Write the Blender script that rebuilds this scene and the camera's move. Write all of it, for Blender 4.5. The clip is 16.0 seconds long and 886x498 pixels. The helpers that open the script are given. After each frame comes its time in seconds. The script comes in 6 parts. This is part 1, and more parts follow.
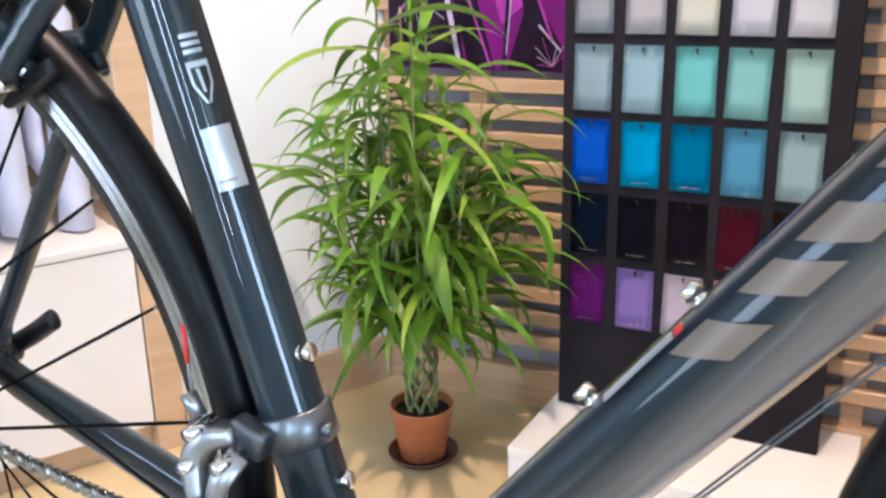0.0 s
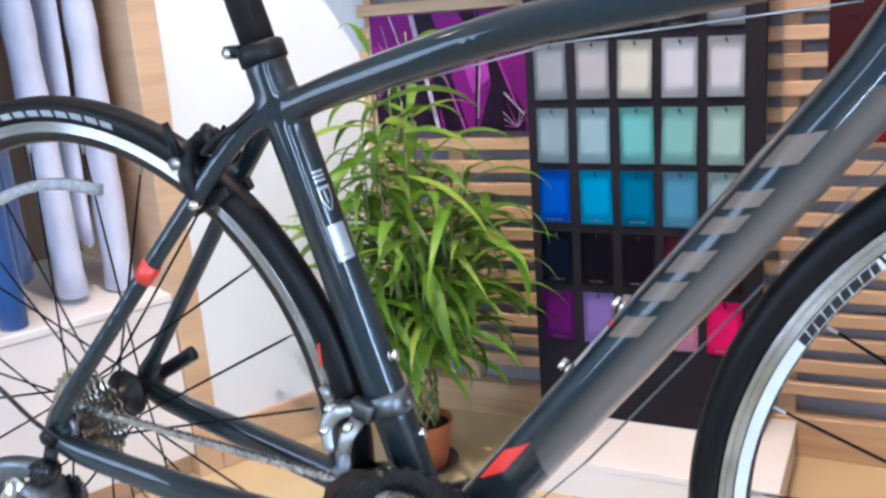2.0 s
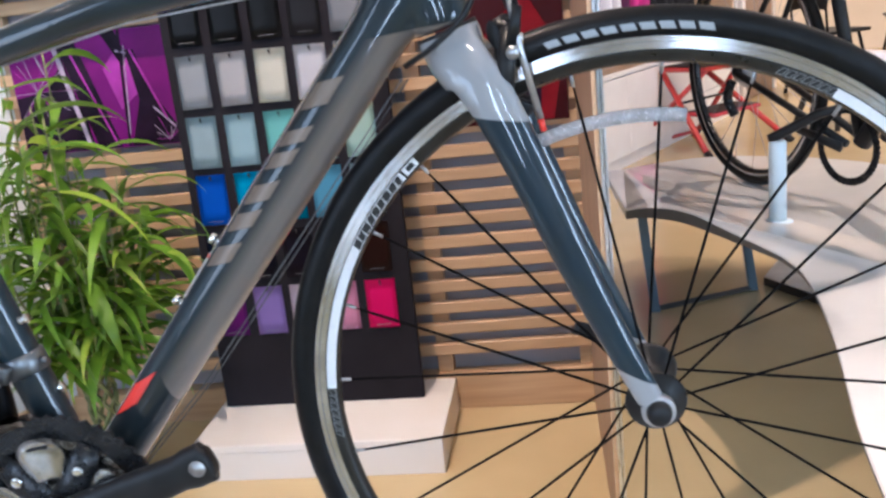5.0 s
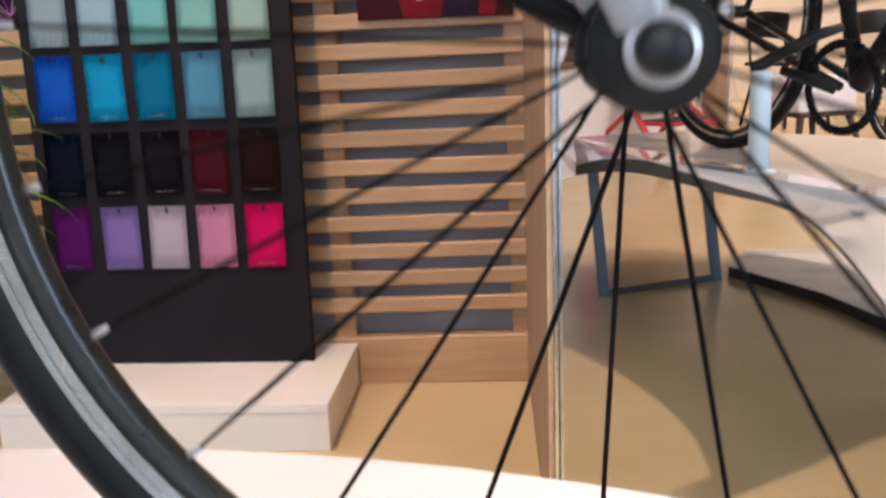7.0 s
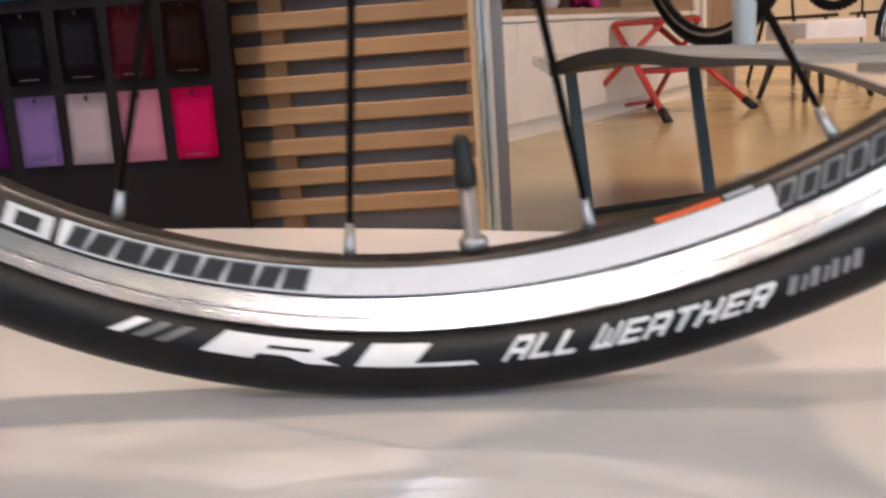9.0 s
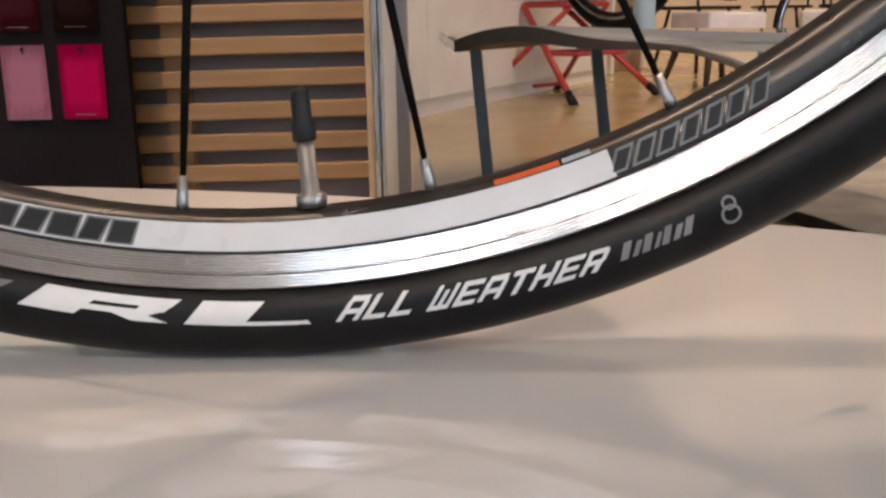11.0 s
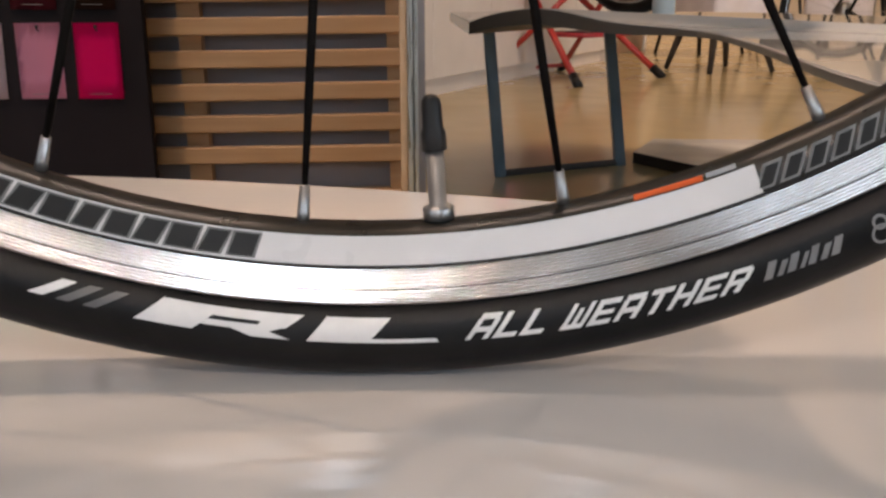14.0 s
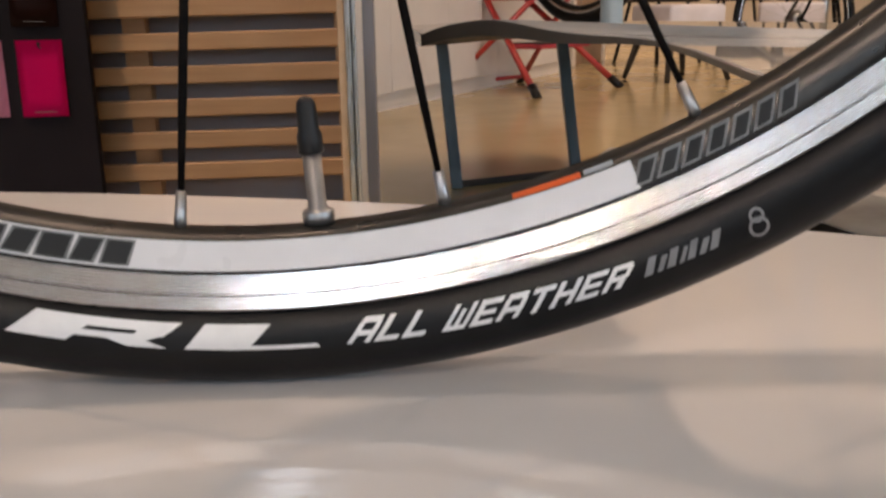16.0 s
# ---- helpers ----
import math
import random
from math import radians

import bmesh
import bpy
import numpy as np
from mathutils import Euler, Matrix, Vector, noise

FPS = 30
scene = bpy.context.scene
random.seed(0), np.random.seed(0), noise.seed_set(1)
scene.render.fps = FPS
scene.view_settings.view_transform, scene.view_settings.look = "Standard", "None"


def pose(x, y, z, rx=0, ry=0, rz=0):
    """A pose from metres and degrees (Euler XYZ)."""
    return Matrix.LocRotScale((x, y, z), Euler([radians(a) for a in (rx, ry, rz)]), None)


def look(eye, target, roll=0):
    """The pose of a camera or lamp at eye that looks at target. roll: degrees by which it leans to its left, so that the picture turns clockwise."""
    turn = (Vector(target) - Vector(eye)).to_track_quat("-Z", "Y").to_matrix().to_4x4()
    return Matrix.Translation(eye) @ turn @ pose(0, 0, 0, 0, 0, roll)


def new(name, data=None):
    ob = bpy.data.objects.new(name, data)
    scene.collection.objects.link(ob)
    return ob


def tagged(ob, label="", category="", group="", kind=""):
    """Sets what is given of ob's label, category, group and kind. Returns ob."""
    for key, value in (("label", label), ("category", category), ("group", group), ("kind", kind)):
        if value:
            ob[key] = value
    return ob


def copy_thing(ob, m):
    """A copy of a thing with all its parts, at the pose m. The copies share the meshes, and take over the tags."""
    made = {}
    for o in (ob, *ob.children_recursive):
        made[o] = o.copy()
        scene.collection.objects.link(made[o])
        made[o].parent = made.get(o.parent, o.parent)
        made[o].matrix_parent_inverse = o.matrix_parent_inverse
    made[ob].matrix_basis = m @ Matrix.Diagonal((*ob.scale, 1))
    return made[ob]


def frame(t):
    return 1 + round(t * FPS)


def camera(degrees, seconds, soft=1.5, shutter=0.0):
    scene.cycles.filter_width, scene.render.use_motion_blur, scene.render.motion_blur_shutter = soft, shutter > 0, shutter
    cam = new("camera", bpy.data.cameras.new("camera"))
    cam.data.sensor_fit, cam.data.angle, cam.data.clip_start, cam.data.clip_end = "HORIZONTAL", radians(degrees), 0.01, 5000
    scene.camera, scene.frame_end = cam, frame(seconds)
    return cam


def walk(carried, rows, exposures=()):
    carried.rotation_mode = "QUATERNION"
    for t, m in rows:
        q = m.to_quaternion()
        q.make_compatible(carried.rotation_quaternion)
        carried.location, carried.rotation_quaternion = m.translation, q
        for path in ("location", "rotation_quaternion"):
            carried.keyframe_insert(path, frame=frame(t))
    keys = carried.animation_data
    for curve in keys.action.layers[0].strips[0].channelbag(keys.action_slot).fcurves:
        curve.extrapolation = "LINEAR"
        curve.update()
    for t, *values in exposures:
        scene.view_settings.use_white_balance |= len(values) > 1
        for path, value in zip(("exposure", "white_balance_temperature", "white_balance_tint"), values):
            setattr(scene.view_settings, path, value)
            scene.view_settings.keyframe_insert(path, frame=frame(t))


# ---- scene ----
cam = camera(50.7, 16.0, soft=2.6, shutter=0.5)
PATH = [
    (0, (-0.304, -0.371, 0.64), (-1.221, 1.3, 0.035), -1.3),
    (0.5, (-0.265, -0.433, 0.668), (-1.182, 1.249, 0.094), -0.3),
    (1, (-0.234, -0.516, 0.703), (-1.153, 1.179, 0.168), -0.7),
    (1.5, (-0.211, -0.598, 0.737), (-1.173, 1.082, 0.234), -3.6),
    (2, (-0.201, -0.669, 0.746), (-1.065, 1.053, 0.209), -4.3),
    (2.5, (-0.206, -0.774, 0.769), (-1.046, 0.95, 0.2), -4.8),
    (3, (-0.19, -0.878, 0.792), (-0.954, 0.9, 0.286), -4.6),
    (3.5, (-0.151, -0.926, 0.769), (-0.723, 0.932, 0.301), -5.7),
    (4, (-0.114, -0.905, 0.735), (-0.474, 0.998, 0.238), -5.6),
    (4.2, (-0.102, -0.889, 0.73), (-0.411, 1.022, 0.225), -6.1),
    (6.3, (-0.045, -0.545, 0.528), (-0.234, 1.366, -0.033), -5.0),
    (6.5, (-0.054, -0.493, 0.479), (-0.166, 1.438, -0.03), -3.3),
    (7, (-0.058, -0.418, 0.341), (-0.203, 1.53, -0.09), -2.1),
    (7.5, (-0.047, -0.368, 0.241), (-0.203, 1.583, -0.171), -1.2),
    (8, (-0.032, -0.336, 0.184), (-0.214, 1.628, -0.148), -1.9),
    (8.5, (-0.004, -0.316, 0.149), (-0.251, 1.635, -0.218), -2.7),
    (9, (0.036, -0.284, 0.111), (-0.146, 1.66, -0.324), -3.8),
    (9.5, (0.063, -0.28, 0.103), (-0.073, 1.667, -0.335), -3.0),
    (12, (0.035, -0.273, 0.105), (0.094, 1.655, -0.423), -0.5),
    (12.5, (0.019, -0.266, 0.107), (0.034, 1.66, -0.433), -0.5),
    (13, (0.02, -0.268, 0.104), (0.05, 1.652, -0.455), 0.4),
    (13.5, (0.02, -0.264, 0.106), (0.048, 1.661, -0.436), -0.1),
    (14, (0.017, -0.264, 0.111), (0.041, 1.663, -0.423), -0.1),
    (14.5, (0.016, -0.262, 0.112), (0.047, 1.669, -0.411), -0.5),
    (15, (0.026, -0.261, 0.114), (0.084, 1.673, -0.389), -1.0),
    (15.5, (0.039, -0.263, 0.117), (0.115, 1.674, -0.375), -1.1),
    (16, (0.042, -0.263, 0.107), (0.134, 1.669, -0.4), -0.9),
]
LIGHT = [(0, 0.77, 5850, 22), (2.5, 0.57, 5550, 23), (4.2, 0.46, 5650, 23), (6.3, 0.36, 6050, 26), (7.5, 0.24, 6350, 27), (8.5, -0.02, 6600, 27), (9.5, -0.27, 7050, 27), (12, -0.55, 7200, 27), (16, -0.61, 7200, 27)]
walk(cam, [(t, look(eye, target, roll)) for t, eye, target, roll in PATH], LIGHT)

# ---------- world and light ----------
FLOOR = -0.335
CEIL = 2.45
world = bpy.data.worlds.new("sky")
scene.world = world
world.use_nodes = True
wn = world.node_tree
sky = wn.nodes.new("ShaderNodeTexSky")
sky.sky_type = "NISHITA"
sky.sun_disc = False
sky.sun_elevation = radians(40)
sky.sun_rotation = radians(200)
wn.links.new(sky.outputs[0], wn.nodes["Background"].inputs[0])
wn.nodes["Background"].inputs[1].default_value = 0.1


def lamp(name, kind, m, energy, color, size=0.1, size_y=0.0, angle=60, blend=0.6):
    data = bpy.data.lights.new(name, kind)
    data.energy, data.color = energy, color
    if kind == "AREA":
        data.shape = "RECTANGLE"
        data.size, data.size_y = size, size_y or size
    else:
        data.shadow_soft_size = size
    if kind == "SPOT":
        data.spot_size, data.spot_blend = radians(angle), blend
    ob = new(name, data)
    ob.matrix_world = m
    return ob


DAY = (0.62, 0.86, 1.0)
WARM = (1.0, 0.80, 0.58)
# The slit at x -0.36 is added front fill, no known window.
WINDOWS = [(-3.1, 1.9, 40), (-0.36, 0.20, 22), (0.62, 0.11, 18), (4.2, 2.2, 155)]
for wx, ww, power in WINDOWS:
    lamp("window_light", "AREA", look((wx, -2.98, 1.05), (wx, 0, 0.6)), power, DAY, ww, 1.9)
KEY = (1.0, 0.89, 0.75)
# ceiling spots: place, where the beam meets the floor, power, beam angle, colour
SPOTS = [(-1.48, 0.72, -0.98, 1.12, 44, 58, WARM), (0.037, 0.46, 0.02, 0.37, 82, 26, KEY), (-0.28, -1.1, -0.1, -0.1, 6, 85, WARM), (-0.62, 0.25, -0.62, 1.25, 160, 85, WARM),
         (-0.27, -2.85, 0.077, 0.44, 140, 8, KEY), (-0.52, -2.85, 0.06, 0.44, 60, 8, KEY),
         (-1.9, -0.2, -1.75, 0.6, 15, 85, WARM), (1.4, 1.7, 0.9, 1.3, 145, 85, WARM), (1.7, 3.0, 1.2, 4.4, 120, 85, WARM), (0.55, 2.7, 0.5, 3.6, 68, 85, WARM),
         (3.4, 3.2, 3.2, 4.6, 190, 85, WARM), (3.0, 1.7, 2.8, 1.2, 140, 85, WARM), (3.0, 5.7, 2.3, 6.8, 190, 100, WARM),
         # These two unseen spots are added to brighten the far wall.
         (1.6, 7.6, 1.8, 8.9, 170, 110, WARM), (4.4, 7.6, 4.2, 8.9, 170, 110, WARM)]
for sx, sy, tx, ty, power, beam, tint in SPOTS:
    lamp("downlight_lamp", "SPOT", look((sx, sy, CEIL - 0.06), (tx, ty, FLOOR)), power, tint, 0.02, angle=beam, blend=0.8)

# ---------- materials ----------


def mat(name, color, rough=0.5, metal=0.0, vary=0.08, scale=8.0, bump=0.0, bscale=60.0, coat=0.0, spec=0.5, second=None,
        stretch=(1, 1, 1), perobj=0.0, trans=0.0, sheen=0.0, rvary=0.08):
    m = bpy.data.materials.new(name)
    m.use_nodes = True
    nt = m.node_tree
    b = nt.nodes["Principled BSDF"]
    b.inputs["Roughness"].default_value = rough
    b.inputs["Metallic"].default_value = metal
    b.inputs["Coat Weight"].default_value = coat
    b.inputs["Coat Roughness"].default_value = 0.10
    b.inputs["Specular IOR Level"].default_value = spec
    b.inputs["Transmission Weight"].default_value = trans
    b.inputs["Sheen Weight"].default_value = sheen
    tc = nt.nodes.new("ShaderNodeTexCoord")
    mp = nt.nodes.new("ShaderNodeMapping")
    mp.inputs["Scale"].default_value = stretch
    nt.links.new(tc.outputs["Object"], mp.inputs[0])
    n1 = nt.nodes.new("ShaderNodeTexNoise")
    n1.inputs["Scale"].default_value = scale
    n1.inputs["Detail"].default_value = 6
    nt.links.new(mp.outputs[0], n1.inputs["Vector"])
    ramp = nt.nodes.new("ShaderNodeMix")
    ramp.data_type = "RGBA"
    c2 = second or tuple(c * (1 - vary * 2) for c in color)
    c1 = color if second else tuple(min(1, c * (1 + vary)) for c in color)
    ramp.inputs[6].default_value = (*c1, 1)
    ramp.inputs[7].default_value = (*c2, 1)
    cr = nt.nodes.new("ShaderNodeMapRange")
    cr.inputs[1].default_value, cr.inputs[2].default_value = 0.32, 0.68
    nt.links.new(n1.outputs[0], cr.inputs[0])
    nt.links.new(cr.outputs[0], ramp.inputs[0])
    out = ramp.outputs[2]
    if perobj:
        oi = nt.nodes.new("ShaderNodeObjectInfo")
        hs = nt.nodes.new("ShaderNodeHueSaturation")
        mr = nt.nodes.new("ShaderNodeMapRange")
        mr.inputs[3].default_value, mr.inputs[4].default_value = 1 - perobj, 1 + perobj
        nt.links.new(oi.outputs["Random"], mr.inputs[0])
        nt.links.new(mr.outputs[0], hs.inputs["Value"])
        nt.links.new(out, hs.inputs["Color"])
        out = hs.outputs[0]
    nt.links.new(out, b.inputs["Base Color"])
    rr = nt.nodes.new("ShaderNodeMapRange")
    rr.inputs[3].default_value, rr.inputs[4].default_value = max(0.02, rough - rvary), min(1, rough + rvary)
    n3 = nt.nodes.new("ShaderNodeTexNoise")
    n3.inputs["Scale"].default_value = scale * 3.1
    nt.links.new(mp.outputs[0], n3.inputs["Vector"])
    nt.links.new(n3.outputs[0], rr.inputs[0])
    nt.links.new(rr.outputs[0], b.inputs["Roughness"])
    if bump:
        n2 = nt.nodes.new("ShaderNodeTexNoise")
        n2.inputs["Scale"].default_value = bscale
        n2.inputs["Detail"].default_value = 4
        nt.links.new(mp.outputs[0], n2.inputs["Vector"])
        bn = nt.nodes.new("ShaderNodeBump")
        bn.inputs["Strength"].default_value = bump
        bn.inputs["Distance"].default_value = 0.002
        nt.links.new(n2.outputs[0], bn.inputs["Height"])
        nt.links.new(bn.outputs[0], b.inputs["Normal"])
    return m


def glow(name, color, strength):
    m = bpy.data.materials.new(name)
    m.use_nodes = True
    b = m.node_tree.nodes["Principled BSDF"]
    b.inputs["Base Color"].default_value = (*color, 1)
    b.inputs["Emission Color"].default_value = (*color, 1)
    b.inputs["Emission Strength"].default_value = strength
    return m


M_FLOOR = mat("floor_vinyl", (0.585, 0.455, 0.255), 0.17, vary=0.1, scale=2.2, second=(0.515, 0.392, 0.205), bump=0.05, bscale=30, spec=0.5)
M_WALL = mat("wall_paint", (0.75, 0.775, 0.79), 0.6, vary=0.02, scale=3, bump=0.05, bscale=180)
M_FARWALL = mat("beige_far_wall", (0.68, 0.60, 0.48), 0.6, vary=0.06, scale=1.5, second=(0.58, 0.50, 0.39))
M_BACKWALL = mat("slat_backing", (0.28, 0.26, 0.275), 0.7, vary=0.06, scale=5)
M_CEIL = mat("ceiling_paint", (0.8, 0.79, 0.77), 0.8, vary=0.02)
M_WOOD = mat("slat_wood", (0.52, 0.335, 0.185), 0.45, vary=0.1, scale=6, second=(0.41, 0.25, 0.13), stretch=(0.5, 9, 9), bump=0.12, bscale=40, perobj=0.12)
M_WOODL = mat("skirting_wood", (0.62, 0.42, 0.26), 0.45, scale=5, second=(0.52, 0.34, 0.2), stretch=(0.6, 0.6, 8), bump=0.08, bscale=40)
M_WOODD = mat("niche_wood", (0.36, 0.24, 0.16), 0.5, scale=5, second=(0.28, 0.18, 0.12), stretch=(6, 6, 0.5), bump=0.08, bscale=40)
M_LAM = mat("white_laminate", (0.78, 0.74, 0.71), 0.35, vary=0.03, scale=4)
M_PLINTH = mat("plinth_laminate", (0.80, 0.76, 0.72), 0.4, vary=0.03, scale=5, second=(0.76, 0.71, 0.65))
M_PLTOP = mat("gloss_white_top", (0.66, 0.645, 0.635), 0.5, vary=0.04, scale=3, coat=1.0, spec=0.2, second=(0.63, 0.615, 0.605), rvary=0.05)
M_PLTOP.node_tree.nodes["Principled BSDF"].inputs["Coat Roughness"].default_value = 0.03
M_PLTOP.node_tree.nodes["Principled BSDF"].inputs["Coat IOR"].default_value = 1.75
M_WRAP = mat("gloss_wrapped_top", (0.62, 0.61, 0.60), 0.4, vary=0.06, scale=4, coat=1.0, bump=0.5, bscale=26, rvary=0.05)
M_WRAP.node_tree.nodes["Principled BSDF"].inputs["Coat Roughness"].default_value = 0.03
M_EDGE = mat("grey_edge_band", (0.060, 0.056, 0.052), 0.5, vary=0.08)
M_EDGE2 = mat("grey_brown_edge_band", (0.105, 0.098, 0.09), 0.5, vary=0.08)
M_STEEL = mat("blue_grey_leg_paint", (0.10, 0.15, 0.19), 0.35, metal=0.4, vary=0.08)
M_ALU = mat("brushed_aluminium", (0.62, 0.66, 0.70), 0.28, metal=1.0, vary=0.05, scale=20, stretch=(8, 8, 0.3))
M_CHROME = mat("polished_silver", (0.78, 0.77, 0.75), 0.16, metal=1.0, vary=0.04, scale=40)
M_SILVER = mat("satin_silver", (0.42, 0.42, 0.43), 0.36, metal=0.95, vary=0.08, scale=60)
M_BLACK = mat("satin_black", (0.010, 0.010, 0.011), 0.42, vary=0.2, scale=30, spec=0.3)
M_BLACKM = mat("black_anodised", (0.02, 0.02, 0.022), 0.28, metal=0.5, vary=0.2, scale=50)
M_RUBBER = mat("tyre_rubber", (0.006, 0.0055, 0.006), 0.40, vary=0.2, scale=60, bump=0.05, bscale=500, spec=0.2)
M_RIM = mat("rim_black", (0.018, 0.016, 0.013), 0.3, metal=0.2, vary=0.2, scale=30)
M_TRACK = mat("brake_track_metal", (0.56, 0.555, 0.56), 0.13, metal=1.0, vary=0.12, scale=25, rvary=0.03)
M_RIMWHITE = mat("white_rim_decal", (0.72, 0.71, 0.71), 0.3, vary=0.03, scale=30, coat=0.7)
M_FORKS = mat("pale_silver_paint", (0.34, 0.33, 0.33), 0.36, metal=0.3, vary=0.05, scale=150, coat=0.8)
M_TAN = mat("bronze_letter_print", (0.20, 0.145, 0.108), 0.4, metal=0.2, vary=0.05)
M_RED = mat("red_print", (0.76, 0.035, 0.02), 0.35, vary=0.05, coat=0.4)
M_WPRINT = mat("white_print", (0.66, 0.66, 0.65), 0.4, vary=0.04, scale=150)
M_GPRINT = mat("grey_print", (0.10, 0.10, 0.10), 0.4, vary=0.1, scale=150)
M_GPRINT2 = mat("faded_tyre_print", (0.20, 0.20, 0.20), 0.45, vary=0.1, scale=150)
M_KPRINT = mat("black_print", (0.012, 0.012, 0.012), 0.35, vary=0.1)
M_STICK = mat("silver_sticker", (0.50, 0.52, 0.54), 0.35, metal=0.6, vary=0.06, scale=60)
M_CAP = mat("faint_caption_print", (0.36, 0.38, 0.40), 0.5, vary=0.05)
M_CAPW = mat("pale_caption_print", (0.30, 0.29, 0.30), 0.5, vary=0.05)
M_SPOKE = mat("black_spoke_steel", (0.006, 0.0045, 0.004), 0.65, vary=0.2, scale=40, spec=0.06)
M_BRASS = mat("sprocket_metal", (0.66, 0.61, 0.54), 0.22, metal=1.0, vary=0.15, scale=90)
M_BAND = mat("dark_grey_metal", (0.17, 0.18, 0.19), 0.35, metal=0.9, vary=0.08, scale=60)
M_CHAIN = mat("chain_metal", (0.46, 0.44, 0.41), 0.26, metal=1.0, vary=0.2, scale=160)
M_CLEAR = mat("clear_reflector", (0.72, 0.72, 0.74), 0.25, vary=0.12, scale=160, trans=0.6)
M_ORANGE = mat("orange_print", (0.75, 0.11, 0.02), 0.4, vary=0.04)
M_BOARD = mat("display_board_black", (0.017, 0.0145, 0.0175), 0.75, vary=0.12, scale=5, bump=0.04, bscale=200, spec=0.08)
M_TERRA = mat("terracotta", (0.42, 0.135, 0.05), 0.6, vary=0.1, scale=12, bump=0.08, bscale=90)
M_SAUCER = mat("brown_plastic", (0.10, 0.028, 0.018), 0.4, vary=0.1)
M_SOIL = mat("potting_soil", (0.035, 0.022, 0.012), 0.95, vary=0.3, scale=60, bump=0.8, bscale=120)
M_LEAF = mat("bamboo_leaf", (0.17, 0.31, 0.026), 0.38, vary=0.15, scale=14, second=(0.085, 0.19, 0.018), perobj=0.5, spec=0.4)
M_LEAFY = mat("young_leaf", (0.36, 0.48, 0.05), 0.4, vary=0.15, scale=14, second=(0.19, 0.33, 0.04), perobj=0.25)
for leafm in (M_LEAF, M_LEAFY):
    lt = leafm.node_tree
    lb = lt.nodes["Principled BSDF"]
    tl = lt.nodes.new("ShaderNodeBsdfTranslucent")
    lt.links.new(lb.inputs["Base Color"].links[0].from_socket, tl.inputs["Color"])
    lm = lt.nodes.new("ShaderNodeMixShader")
    lm.inputs[0].default_value = 0.4
    lt.links.new(lb.outputs[0], lm.inputs[1])
    lt.links.new(tl.outputs[0], lm.inputs[2])
    lt.links.new(lm.outputs[0], lt.nodes["Material Output"].inputs["Surface"])
M_STEM = mat("bamboo_stem", (0.09, 0.12, 0.032), 0.4, vary=0.15, scale=20, second=(0.26, 0.25, 0.10), stretch=(1, 1, 3))
M_STOOL = mat("red_tube_paint", (0.50, 0.035, 0.028), 0.35, vary=0.06, coat=0.3)
M_STOOLP = mat("pink_red_plastic", (0.50, 0.05, 0.07), 0.45, vary=0.06)
M_PALE = mat("pale_blue_post", (0.62, 0.72, 0.76), 0.35, vary=0.04)
M_BLUE = mat("blue_fabric", (0.010, 0.075, 0.27), 0.75, vary=0.12, scale=9, bump=0.3, bscale=250, sheen=0.2)
M_LILAC = mat("pale_fabric", (0.62, 0.65, 0.80), 0.75, vary=0.06, scale=9, bump=0.3, bscale=250, sheen=0.2)
M_GREYF = mat("grey_fabric", (0.30, 0.29, 0.32), 0.8, vary=0.1, scale=9, bump=0.3, bscale=250)
M_MAGF = mat("magenta_fabric", (0.62, 0.03, 0.26), 0.7, vary=0.1, scale=9, bump=0.3, bscale=250)
M_PURF = mat("purple_fabric", (0.10, 0.012, 0.07), 0.75, vary=0.1, scale=9, bump=0.3, bscale=250)
M_BLKF = mat("black_fabric", (0.015, 0.014, 0.018), 0.8, vary=0.2, scale=9, bump=0.3, bscale=250)
M_WHTF = mat("white_fabric", (0.75, 0.73, 0.78), 0.75, vary=0.05, scale=9, bump=0.3, bscale=250)
M_POSTP = mat("purple_poster", (0.21, 0.010, 0.17), 0.4, vary=0.3, scale=5, second=(0.11, 0.006, 0.10), spec=0.08)
M_POSTM = mat("magenta_poster_shape", (0.40, 0.045, 0.34), 0.4, vary=0.2, scale=12, spec=0.08)
M_POSTD = mat("dark_poster_shape", (0.016, 0.006, 0.018), 0.4, vary=0.3, scale=12, spec=0.08)
M_POSTL = mat("light_poster_shape", (0.42, 0.33, 0.44), 0.4, vary=0.2, scale=30, spec=0.08)
M_POSTR = mat("dark_red_poster", (0.030, 0.005, 0.006), 0.3, vary=0.3, scale=5, second=(0.045, 0.004, 0.006), spec=0.08)
M_POSTRR = mat("red_poster_shape", (0.17, 0.006, 0.011), 0.35, vary=0.2, scale=9, spec=0.08)
M_YEL = mat("yellow_box_print", (0.72, 0.56, 0.10), 0.45, vary=0.1, scale=30)
M_PURB = mat("purple_box_print", (0.25, 0.18, 0.33), 0.45, vary=0.1, scale=30)
M_GLOW = glow("lamp_glow", (1.0, 0.88, 0.7), 12)
# Stool legs' own dark brown; on the slab edge it paints in shade.
M_DARKSLAB = mat("dark_slab_edge", (0.06, 0.05, 0.042), 0.6, vary=0.1, spec=0.15)
M_MARBLE = mat("marble_top", (0.72, 0.70, 0.67), 0.2, vary=0.1, scale=5, second=(0.45, 0.43, 0.41))

# ---------- mesh helpers ----------
V = Vector


